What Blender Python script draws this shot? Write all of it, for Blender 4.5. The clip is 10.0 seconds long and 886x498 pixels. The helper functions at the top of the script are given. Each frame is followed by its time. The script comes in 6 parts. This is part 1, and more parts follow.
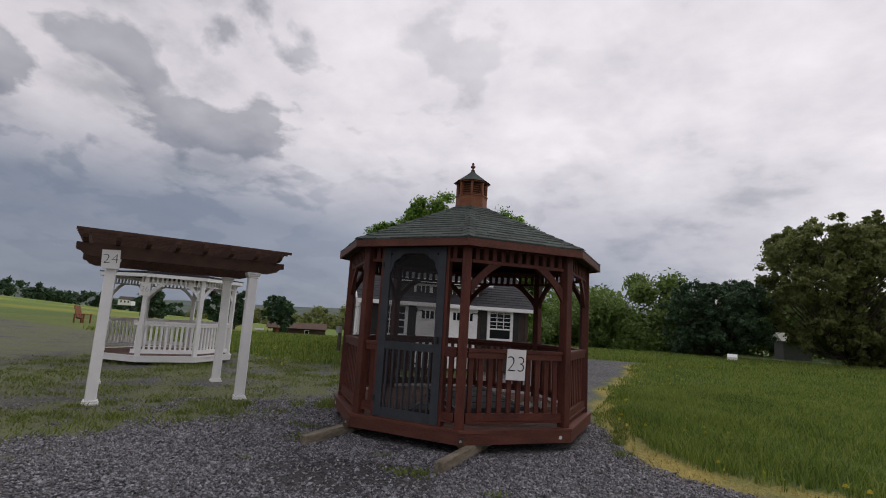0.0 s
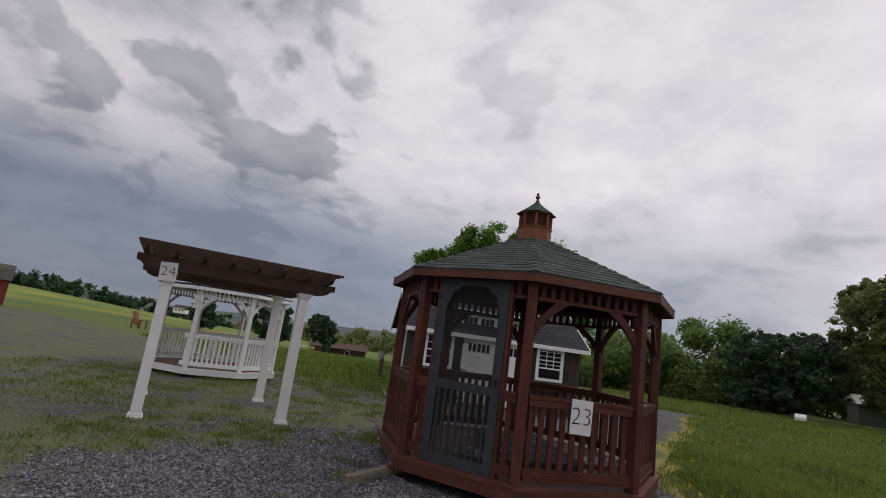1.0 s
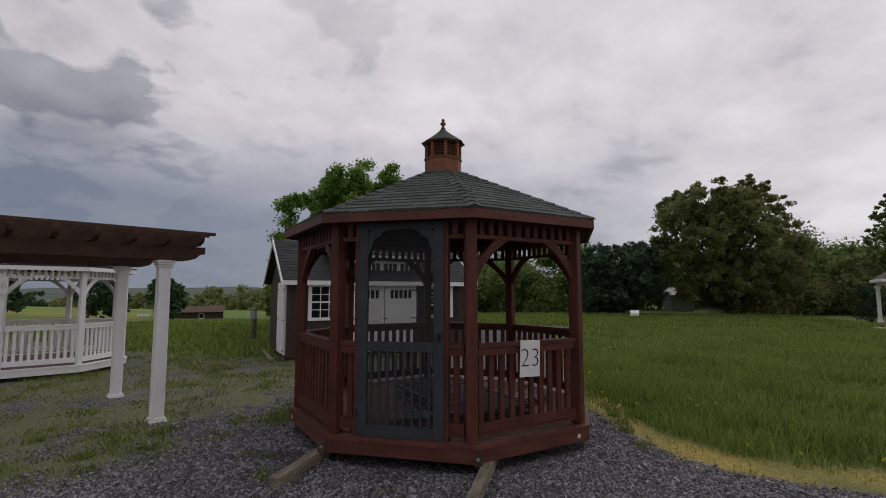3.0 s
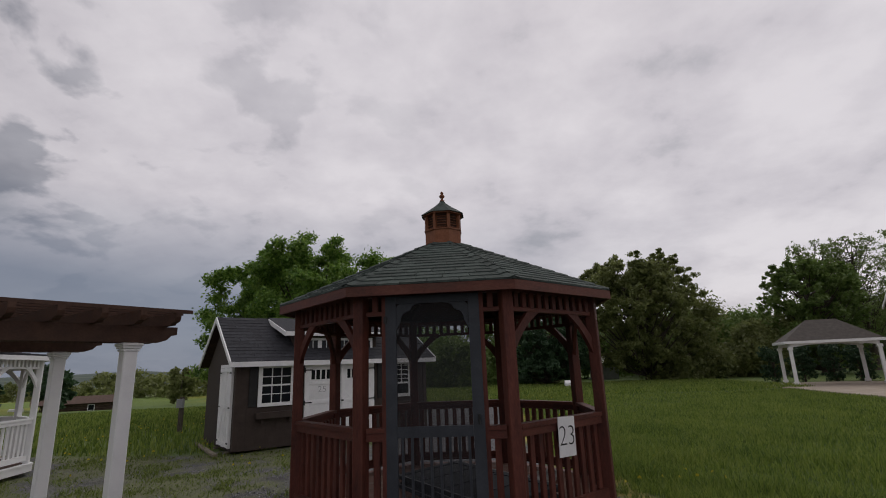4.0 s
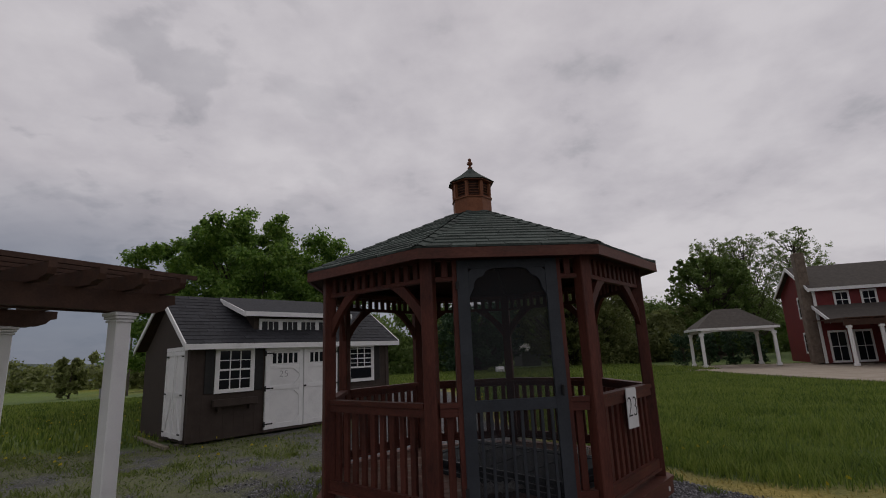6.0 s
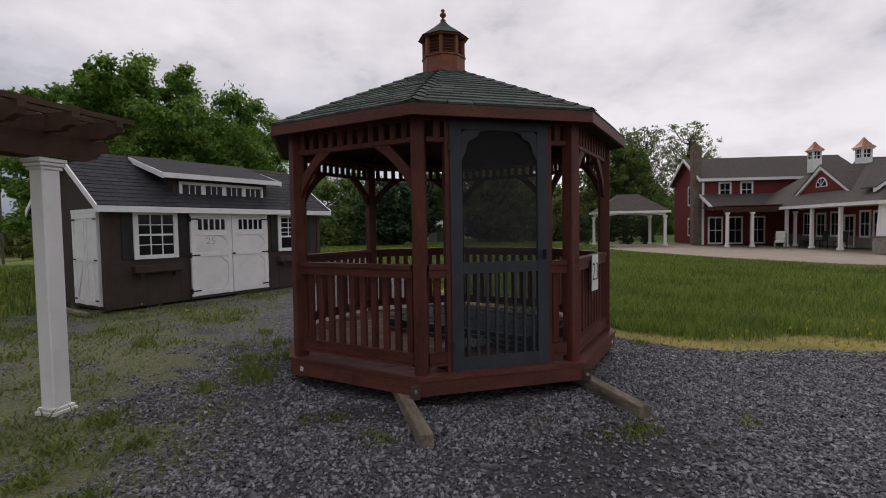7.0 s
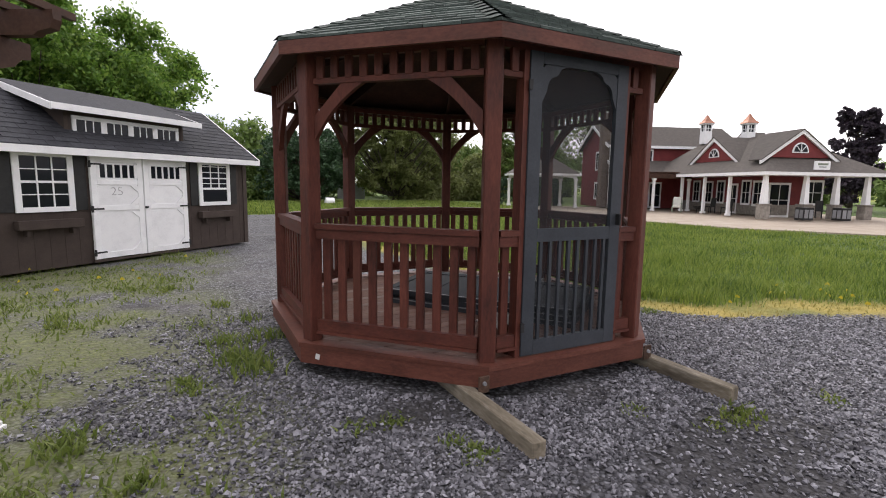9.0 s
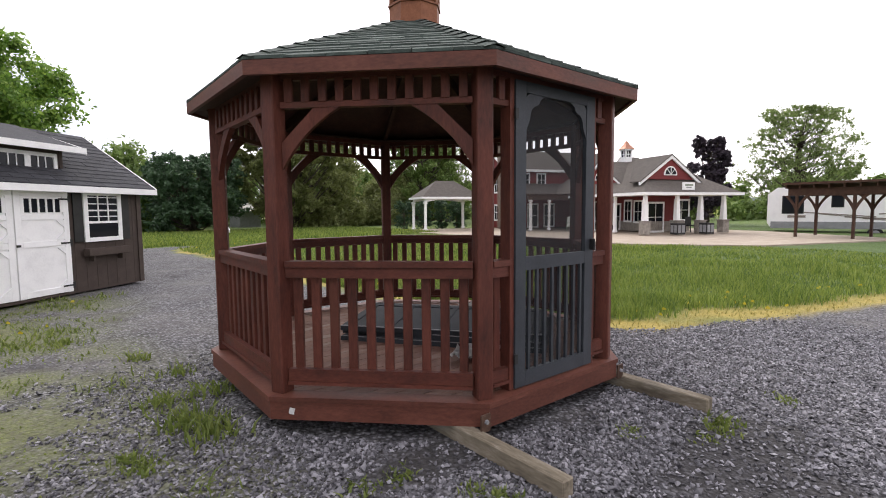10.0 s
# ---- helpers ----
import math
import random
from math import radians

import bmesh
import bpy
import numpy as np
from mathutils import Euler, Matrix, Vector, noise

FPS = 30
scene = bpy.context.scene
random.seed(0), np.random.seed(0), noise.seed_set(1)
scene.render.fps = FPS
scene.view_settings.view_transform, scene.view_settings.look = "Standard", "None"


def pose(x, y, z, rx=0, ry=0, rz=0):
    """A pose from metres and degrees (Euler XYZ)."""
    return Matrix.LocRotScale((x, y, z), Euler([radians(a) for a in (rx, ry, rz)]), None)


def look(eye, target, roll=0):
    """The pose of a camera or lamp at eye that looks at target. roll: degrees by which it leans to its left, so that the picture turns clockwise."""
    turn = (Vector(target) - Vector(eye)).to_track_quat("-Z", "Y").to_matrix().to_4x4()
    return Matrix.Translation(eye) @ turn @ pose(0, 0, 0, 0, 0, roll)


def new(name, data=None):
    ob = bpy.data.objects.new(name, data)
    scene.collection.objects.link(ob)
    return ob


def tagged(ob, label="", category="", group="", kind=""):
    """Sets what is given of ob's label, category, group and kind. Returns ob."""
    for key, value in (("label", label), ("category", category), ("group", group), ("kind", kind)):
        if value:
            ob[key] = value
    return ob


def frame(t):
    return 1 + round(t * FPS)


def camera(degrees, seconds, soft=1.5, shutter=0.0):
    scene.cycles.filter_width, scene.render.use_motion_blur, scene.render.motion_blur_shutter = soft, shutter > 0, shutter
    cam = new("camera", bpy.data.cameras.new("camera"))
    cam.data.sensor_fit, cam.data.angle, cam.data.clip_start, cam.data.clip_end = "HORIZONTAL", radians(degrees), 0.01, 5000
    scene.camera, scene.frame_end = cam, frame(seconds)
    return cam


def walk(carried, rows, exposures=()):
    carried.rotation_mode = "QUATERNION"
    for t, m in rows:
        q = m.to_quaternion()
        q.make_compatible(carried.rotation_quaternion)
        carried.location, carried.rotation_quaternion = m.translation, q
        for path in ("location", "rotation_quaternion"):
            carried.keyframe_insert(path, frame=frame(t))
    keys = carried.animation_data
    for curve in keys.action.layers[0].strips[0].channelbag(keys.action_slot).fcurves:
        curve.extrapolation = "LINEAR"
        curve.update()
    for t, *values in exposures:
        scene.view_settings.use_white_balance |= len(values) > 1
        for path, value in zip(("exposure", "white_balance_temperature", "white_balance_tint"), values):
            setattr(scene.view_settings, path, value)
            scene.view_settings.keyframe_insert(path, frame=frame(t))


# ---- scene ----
cam = camera(84.5, 10.0, soft=1.0)
ROWS = [
    (0, 3.041, -7.211, 1.506, 8.429, -3.407, 25.426),
    (0.5, 2.965, -7.174, 1.521, 13.456, -5.528, 24.181),
    (1, 2.665, -6.971, 1.591, 11.287, -7.679, 29.98),
    (1.5, 2.446, -6.787, 1.635, 11.451, -6.722, 28.384),
    (2, 2.207, -6.681, 1.646, 10.416, -0.717, 22.841),
    (2.5, 1.92, -6.536, 1.695, 4.735, 0.544, 14.538),
    (2.7, 1.844, -6.449, 1.691, 4.799, 0.248, 15.664),
    (3.8, 0.717, -6.464, 1.726, 10.646, 0.981, 5.915),
    (4, 0.512, -6.467, 1.733, 13.668, 2.136, 5.152),
    (4.5, 0.104, -6.505, 1.783, 20.931, 2.65, 1.683),
    (5, -0.298, -6.365, 1.78, 20.48, 0.619, -0.152),
    (5.2, -0.429, -6.299, 1.748, 19.352, 2.928, -2.407),
    (6.3, -1.152, -5.936, 1.571, 7.929, 1.264, -7.312),
    (6.5, -1.283, -5.87, 1.539, 4.54, 1.237, -11.225),
    (7, -1.599, -5.752, 1.519, -2.495, 0.942, -15.141),
    (7.5, -1.816, -5.512, 1.477, -6.128, 3.72, -21.268),
    (8, -2.138, -5.208, 1.449, -6.301, 0.398, -20.154),
    (8.5, -2.366, -4.927, 1.484, -7.479, -0.083, -23.167),
    (9, -2.522, -4.569, 1.514, -7.45, -0.854, -26.871),
    (9.5, -2.687, -4.307, 1.519, -5.341, -0.213, -36.204),
    (10, -2.956, -4.079, 1.555, -4.634, 0.46, -38.95),
]
EXPOSURES = [(0.0, -0.05), (1.0, -0.15), (2.5, -0.27), (4.5, -0.5), (5.0, -0.68), (5.2, -0.7), (6.5, -0.5), (7.0, -0.1), (7.5, 0.1), (8.0, 0.55), (9.0, 1.12), (9.5, 1.26), (10.0, 1.28)]
walk(cam, [(t, pose(x, y, z, 90 + pitch, roll, yaw)) for t, x, y, z, pitch, roll, yaw in ROWS], EXPOSURES)

# ---- world and sun ----
world = bpy.data.worlds.new("sky")
scene.world = world
world.use_nodes = True


def node(tree, kind, **props):
    n = tree.nodes.new(kind)
    for key, value in props.items():
        if key == "operation":
            n.operation = value
        elif key == "blend_type":
            n.blend_type = value
        elif key == "data_type":
            n.data_type = value
    return n


def ramp(tree, fac, stops):
    r = tree.nodes.new("ShaderNodeValToRGB")
    els = r.color_ramp.elements
    while len(els) < len(stops):
        els.new(0.5)
    for e, (p, col) in zip(els, stops):
        e.position = p
        e.color = (*col, 1) if len(col) == 3 else col
    tree.links.new(fac, r.inputs[0])
    return r.outputs[0]


def math_node(tree, op, a, b=None, c=None):
    m = tree.nodes.new("ShaderNodeMath")
    m.operation = op
    for i, v in enumerate((a, b, c)):
        if v is None:
            continue
        if isinstance(v, (int, float)):
            m.inputs[i].default_value = v
        else:
            tree.links.new(v, m.inputs[i])
    return m.outputs[0]


def mix_col(tree, fac, a, b, blend="MIX"):
    m = tree.nodes.new("ShaderNodeMix")
    m.data_type = "RGBA"
    m.blend_type = blend
    for sock, v in ((m.inputs[0], fac), (m.inputs[6], a), (m.inputs[7], b)):
        if isinstance(v, (int, float)):
            sock.default_value = v
        elif isinstance(v, tuple):
            sock.default_value = (*v, 1)
        else:
            tree.links.new(v, sock)
    return m.outputs[2]


def noise_tex(tree, vec, scale, detail=4.0, rough=0.55, distort=0.0):
    n = tree.nodes.new("ShaderNodeTexNoise")
    n.inputs["Scale"].default_value = scale
    n.inputs["Detail"].default_value = detail
    n.inputs["Roughness"].default_value = rough
    n.inputs["Distortion"].default_value = distort
    tree.links.new(vec, n.inputs["Vector"])
    return n.outputs["Fac"]


SUN_AZ, SUN_EL = 72.0, 50.0
wt = world.node_tree
wt.nodes.clear()
w_out = wt.nodes.new("ShaderNodeOutputWorld")
tc = wt.nodes.new("ShaderNodeTexCoord")
sky = wt.nodes.new("ShaderNodeTexSky")
sky.sky_type, sky.sun_disc = "NISHITA", False
sky.sun_elevation, sky.sun_rotation = radians(SUN_EL), radians(90 - SUN_AZ)
sep = wt.nodes.new("ShaderNodeSeparateXYZ")
wt.links.new(tc.outputs["Generated"], sep.inputs[0])
up = math_node(wt, "MAXIMUM", sep.outputs[2], 0.0)
# a flat cloud deck: the direction is cast on a plane overhead
den = math_node(wt, "ADD", up, 0.30)
comb = wt.nodes.new("ShaderNodeCombineXYZ")
wt.links.new(math_node(wt, "DIVIDE", sep.outputs[0], den), comb.inputs[0])
wt.links.new(math_node(wt, "DIVIDE", sep.outputs[1], den), comb.inputs[1])
deck = comb.outputs[0]
big = noise_tex(wt, deck, 0.8, 3.0, 0.5, 0.2)
mid = noise_tex(wt, deck, 3.2, 5.0, 0.5, 0.1)
fine = noise_tex(wt, deck, 11.0, 5.0, 0.6, 0.0)
# the western side of the sky is heavier
west = math_node(wt, "ADD", math_node(wt, "MULTIPLY", sep.outputs[0], -0.80), math_node(wt, "MULTIPLY", sep.outputs[1], 0.35))
west = math_node(wt, "MULTIPLY", math_node(wt, "MULTIPLY", math_node(wt, "ADD", west, -0.05), 0.055), math_node(wt, "MAXIMUM", math_node(wt, "SUBTRACT", 1.0, math_node(wt, "MULTIPLY", up, 1.7)), -0.25))
cover = math_node(wt, "ADD", math_node(wt, "ADD", math_node(wt, "ADD", math_node(wt, "MULTIPLY", mid, 0.36), 0.115), math_node(wt, "MULTIPLY", big, 0.34)),
                  math_node(wt, "ADD", math_node(wt, "MULTIPLY", fine, 0.11), west))
clouds = ramp(wt, cover, [(0.0, (0.98, 0.945, 0.957)), (0.46, (0.80, 0.758, 0.79)), (0.56, (0.66, 0.622, 0.662)), (0.625, (0.45, 0.44, 0.475)), (0.74, (0.29, 0.29, 0.33))])
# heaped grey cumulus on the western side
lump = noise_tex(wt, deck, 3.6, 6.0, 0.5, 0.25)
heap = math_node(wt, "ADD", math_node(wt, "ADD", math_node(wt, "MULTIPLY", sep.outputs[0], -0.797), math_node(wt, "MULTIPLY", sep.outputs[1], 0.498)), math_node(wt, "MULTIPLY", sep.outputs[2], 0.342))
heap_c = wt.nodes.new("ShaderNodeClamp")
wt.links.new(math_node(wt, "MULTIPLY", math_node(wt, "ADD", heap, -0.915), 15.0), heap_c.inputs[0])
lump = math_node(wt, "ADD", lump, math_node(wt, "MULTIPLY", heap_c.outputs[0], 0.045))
lump_m = ramp(wt, lump, [(0.53, (0, 0, 0)), (0.585, (1, 1, 1))])
lump_w = wt.nodes.new("ShaderNodeClamp")
wt.links.new(math_node(wt, "MULTIPLY", math_node(wt, "ADD", math_node(wt, "ADD", math_node(wt, "MULTIPLY", sep.outputs[0], -1.0), math_node(wt, "MULTIPLY", sep.outputs[1], 0.15)), -0.08), 2.2), lump_w.inputs[0])
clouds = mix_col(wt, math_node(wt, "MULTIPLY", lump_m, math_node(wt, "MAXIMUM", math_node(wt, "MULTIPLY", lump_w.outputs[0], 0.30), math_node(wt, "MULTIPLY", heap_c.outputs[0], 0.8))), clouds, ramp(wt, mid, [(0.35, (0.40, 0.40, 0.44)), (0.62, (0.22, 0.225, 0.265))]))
# a slate-blue bank of rain low in the west
low = math_node(wt, "SUBTRACT", 1.0, math_node(wt, "MULTIPLY", up, 3.1))
low = math_node(wt, "MAXIMUM", low, 0.0)
bankside = math_node(wt, "ADD", math_node(wt, "MULTIPLY", sep.outputs[0], -0.85), math_node(wt, "MULTIPLY", sep.outputs[1], 0.28))
bank = math_node(wt, "MULTIPLY", low, math_node(wt, "MULTIPLY", math_node(wt, "ADD", bankside, math_node(wt, "MULTIPLY", big, 0.3)), 2.3))
bank_n = wt.nodes.new("ShaderNodeClamp")
wt.links.new(bank, bank_n.inputs[0])
cloud_col = mix_col(wt, math_node(wt, "MULTIPLY", bank_n.outputs[0], 0.86), clouds, (0.175, 0.21, 0.285))
# brighter towards the hidden sun in the north, duller behind
glow = math_node(wt, "ADD", math_node(wt, "ADD", math_node(wt, "MULTIPLY", sep.outputs[1], 0.85), math_node(wt, "MULTIPLY", sep.outputs[0], 0.30)), math_node(wt, "ADD", math_node(wt, "MULTIPLY", up, 0.35), 0.35))
glow_c = wt.nodes.new("ShaderNodeClamp")
wt.links.new(glow, glow_c.inputs[0])
glow = math_node(wt, "ADD", math_node(wt, "MULTIPLY", glow_c.outputs[0], 0.28), 0.91)
bg_sky = wt.nodes.new("ShaderNodeBackground")
wt.links.new(sky.outputs[0], bg_sky.inputs[0])
bg_sky.inputs[1].default_value = 0.08
bg_cloud = wt.nodes.new("ShaderNodeBackground")
wt.links.new(cloud_col, bg_cloud.inputs[0])
wt.links.new(glow, bg_cloud.inputs[1])
w_mix = wt.nodes.new("ShaderNodeMixShader")
w_mix.inputs[0].default_value = 0.93
wt.links.new(bg_sky.outputs[0], w_mix.inputs[1])
wt.links.new(bg_cloud.outputs[0], w_mix.inputs[2])
wt.links.new(w_mix.outputs[0], w_out.inputs[0])

sun = new("sun", bpy.data.lights.new("sun", "SUN"))
sun.data.energy, sun.data.angle, sun.data.color = 0.6, radians(30), (1.0, 0.95, 0.88)
sun.matrix_world = look((60 * math.cos(radians(SUN_AZ)) * math.cos(radians(SUN_EL)), 60 * math.sin(radians(SUN_AZ)) * math.cos(radians(SUN_EL)), 60 * math.sin(radians(SUN_EL))), (0, 0, 0))

# ---- materials ----
def surface(name, cols, rough=0.7, scale=6.0, fine=60.0, bump=0.15, stretch=(1, 1, 1), metallic=0.0, wear=None, vary=0.12, coord="Object"):
    """cols: dark, middle and light base colour, spread by a coarse and a fine noise; stretch draws the grain out along an axis."""
    m = bpy.data.materials.new(name)
    m.use_nodes = True
    t = m.node_tree
    b = t.nodes["Principled BSDF"]
    tex = t.nodes.new("ShaderNodeTexCoord")
    mp = t.nodes.new("ShaderNodeMapping")
    mp.inputs["Scale"].default_value = stretch
    t.links.new(tex.outputs[coord], mp.inputs[0])
    info = t.nodes.new("ShaderNodeObjectInfo")
    shift = t.nodes.new("ShaderNodeVectorMath")
    shift.operation = "ADD"
    t.links.new(mp.outputs[0], shift.inputs[0])
    sc = math_node(t, "MULTIPLY", info.outputs["Random"], 37.0)
    t.links.new(sc, shift.inputs[1])
    v = shift.outputs[0]
    n1 = noise_tex(t, v, scale, 5.0, 0.6)
    n2 = noise_tex(t, v, fine, 3.0, 0.6)
    f = math_node(t, "ADD", math_node(t, "MULTIPLY", n1, 0.65), math_node(t, "MULTIPLY", n2, 0.35))
    col = ramp(t, f, [(0.32, cols[0]), (0.5, cols[1]), (0.68, cols[2])])
    if wear:
        patch = noise_tex(t, v, scale * 0.45, 6.0, 0.65, 0.4)
        mask = ramp(t, patch, [(0.56, (0, 0, 0)), (0.70, (0.75, 0.75, 0.75))])
        col = mix_col(t, mask, col, wear)
    if vary:
        k = math_node(t, "ADD", math_node(t, "MULTIPLY", info.outputs["Random"], 2 * vary), 1.0 - vary)
        hs = t.nodes.new("ShaderNodeHueSaturation")
        t.links.new(k, hs.inputs["Value"])
        t.links.new(col, hs.inputs["Color"])
        col = hs.outputs[0]
    t.links.new(col, b.inputs["Base Color"])
    rr = math_node(t, "ADD", math_node(t, "MULTIPLY", n1, 0.3), rough - 0.15)
    t.links.new(rr, b.inputs["Roughness"])
    b.inputs["Metallic"].default_value = metallic
    b.inputs["Specular IOR Level"].default_value = 0.3
    if bump:
        bp = t.nodes.new("ShaderNodeBump")
        bp.inputs["Strength"].default_value = bump
        bp.inputs["Distance"].default_value = 0.01
        t.links.new(f, bp.inputs["Height"])
        t.links.new(bp.outputs[0], b.inputs["Normal"])
    return m


M_STAIN = surface("stained_wood", ((0.042, 0.0125, 0.009), (0.092, 0.026, 0.017), (0.138, 0.042, 0.028)), 0.6, 7, 70, 0.45, (1, 1, 0.25), wear=(0.085, 0.03, 0.019))
M_STAIN_H = surface("stained_rail_wood", ((0.042, 0.0125, 0.009), (0.092, 0.026, 0.017), (0.138, 0.042, 0.028)), 0.6, 7, 70, 0.45, (0.4, 0.4, 1), wear=(0.085, 0.03, 0.019))
M_RIM = surface("deck_rim_wood", ((0.058, 0.02, 0.013), (0.115, 0.039, 0.026), (0.165, 0.063, 0.043)), 0.58, 5, 60, 0.45, (0.4, 0.4, 1), wear=(0.10, 0.05, 0.034))
M_DECK = surface("deck_board_wood", ((0.11, 0.055, 0.038), (0.18, 0.095, 0.07), (0.25, 0.15, 0.115)), 0.7, 5, 50, 0.3, (0.3, 1, 1), wear=(0.26, 0.22, 0.19))
# brown for inner and underside boards, darkened in the colour for their shade
M_CEIL = surface("shaded_underside_boards", ((0.036, 0.019, 0.015), (0.056, 0.03, 0.023), (0.08, 0.046, 0.035)), 0.8, 6, 40, 0.2)
M_SHINGLE = surface("green_shingle", ((0.030, 0.040, 0.036), (0.052, 0.068, 0.060), (0.085, 0.105, 0.093)), 0.9, 14, 220, 0.5, vary=0.28)
M_SHINGLE_D = surface("charcoal_shingle", ((0.022, 0.023, 0.027), (0.038, 0.039, 0.045), (0.06, 0.062, 0.07)), 0.9, 12, 200, 0.5, vary=0.2)
M_SHINGLE_B = surface("brown_grey_shingle", ((0.068, 0.06, 0.053), (0.094, 0.083, 0.074), (0.125, 0.112, 0.1)), 0.9, 4, 60, 0.3, vary=0.12)
M_CEDAR = surface("cupola_wood", ((0.14, 0.048, 0.022), (0.21, 0.078, 0.036), (0.26, 0.105, 0.055)), 0.6, 8, 60, 0.2)
M_WHITE = surface("white_vinyl", ((0.79, 0.79, 0.79), (0.85, 0.85, 0.85), (0.89, 0.89, 0.88)), 0.45, 3, 60, 0.03, vary=0.03)
M_WHITEPAINT = surface("white_painted_wood", ((0.74, 0.74, 0.74), (0.84, 0.84, 0.84), (0.89, 0.89, 0.88)), 0.55, 4, 50, 0.1, vary=0.04)
M_GREYDOOR = surface("slate_grey_paint", ((0.027, 0.031, 0.037), (0.038, 0.043, 0.051), (0.053, 0.059, 0.068)), 0.55, 5, 60, 0.1, vary=0.05)
M_SHED = surface("dark_brown_siding", ((0.042, 0.030, 0.025), (0.058, 0.043, 0.036), (0.075, 0.057, 0.048)), 0.75, 5, 60, 0.2, vary=0.06)
M_PERG = surface("walnut_stained_timber", ((0.040, 0.019, 0.012), (0.068, 0.034, 0.022), (0.098, 0.052, 0.034)), 0.65, 5, 45, 0.3)
M_SKID = surface("pressure_treated_timber", ((0.10, 0.084, 0.06), (0.215, 0.183, 0.133), (0.35, 0.315, 0.255)), 0.85, 9, 60, 0.6, (1, 0.22, 1), wear=(0.075, 0.062, 0.045))
M_BLACK = surface("black_iron", ((0.012, 0.012, 0.012), (0.02, 0.02, 0.02), (0.03, 0.03, 0.03)), 0.5, 8, 60, 0.05)
M_STEEL = surface("rusty_bracket", ((0.05, 0.03, 0.022), (0.085, 0.05, 0.035), (0.13, 0.085, 0.06)), 0.6, 30, 120, 0.2, metallic=0.3)
M_PAPER = surface("white_card", ((0.70, 0.70, 0.69), (0.76, 0.76, 0.75), (0.80, 0.80, 0.79)), 0.7, 3, 40, 0.02, vary=0.0)
M_INK = surface("black_marker", ((0.02, 0.02, 0.02), (0.03, 0.03, 0.03), (0.04, 0.04, 0.04)), 0.6, 8, 60, 0.0)
M_GREYINK = surface("grey_marker", ((0.22, 0.22, 0.22), (0.28, 0.28, 0.28), (0.33, 0.33, 0.33)), 0.6, 8, 60, 0.0)
M_RED = surface("barn_red_siding", ((0.135, 0.022, 0.024), (0.175, 0.030, 0.031), (0.21, 0.042, 0.041)), 0.65, 2, 40, 0.1, vary=0.05)
M_STONE = surface("grey_field_stone", ((0.16, 0.14, 0.12), (0.27, 0.245, 0.215), (0.38, 0.35, 0.31)), 0.85, 5, 30, 0.5)
M_CHIM = surface("brown_chimney_stone", ((0.09, 0.07, 0.055), (0.16, 0.125, 0.10), (0.23, 0.19, 0.155)), 0.85, 3, 20, 0.5)
M_PATIO = surface("tan_paving", ((0.27, 0.225, 0.175), (0.35, 0.295, 0.235), (0.42, 0.365, 0.30)), 0.85, 1.5, 20, 0.1)
M_COPPER = surface("copper_roof", ((0.30, 0.13, 0.08), (0.42, 0.20, 0.13), (0.50, 0.27, 0.19)), 0.45, 4, 30, 0.05, metallic=0.5)
M_BARK = surface("bark", ((0.05, 0.04, 0.032), (0.09, 0.075, 0.06), (0.14, 0.12, 0.10)), 0.9, 5, 40, 0.6, (1, 1, 0.3))
M_CLOTH = surface("white_plastic_sheet", ((0.42, 0.42, 0.42), (0.55, 0.55, 0.54), (0.66, 0.66, 0.65)), 0.6, 4, 30, 0.1)
M_LOG = surface("dark_log_siding", ((0.05, 0.034, 0.024), (0.08, 0.055, 0.04), (0.12, 0.085, 0.06)), 0.8, 2, 30, 0.3)
M_BRICKROOF = surface("brown_roof_shingle", ((0.075, 0.048, 0.038), (0.105, 0.07, 0.056), (0.14, 0.10, 0.08)), 0.9, 2, 30, 0.3)
M_CREAM = surface("cream_cushion", ((0.50, 0.50, 0.45), (0.60, 0.60, 0.54), (0.68, 0.68, 0.62)), 0.8, 6, 40, 0.1)
M_SAGE = surface("sage_painted_frame", ((0.16, 0.19, 0.14), (0.21, 0.24, 0.18), (0.26, 0.29, 0.22)), 0.6, 6, 40, 0.05)
M_RVGREY = surface("grey_vinyl_skirt", ((0.20, 0.205, 0.215), (0.25, 0.255, 0.265), (0.30, 0.305, 0.315)), 0.5, 3, 30, 0.03)
M_TAUPE = surface("taupe_stripe", ((0.18, 0.15, 0.13), (0.22, 0.19, 0.165), (0.26, 0.23, 0.20)), 0.5, 3, 30, 0.03)
M_RUBBER = surface("black_rubber", ((0.015, 0.015, 0.015), (0.022, 0.022, 0.022), (0.03, 0.03, 0.03)), 0.8, 10, 60, 0.05)
M_PANEL = surface("slate_panel_paint", ((0.022, 0.026, 0.031), (0.034, 0.04, 0.047), (0.05, 0.057, 0.065)), 0.8, 5, 60, 0.1)


def glass_mat(name, tint, rough=0.06):
    m = bpy.data.materials.new(name)
    m.use_nodes = True
    b = m.node_tree.nodes["Principled BSDF"]
    b.inputs["Base Color"].default_value = (*tint, 1)
    b.inputs["Roughness"].default_value = rough
    b.inputs["Specular IOR Level"].default_value = 0.16
    return m


M_GLASS = glass_mat("dark_window_glass", (0.012, 0.014, 0.018))

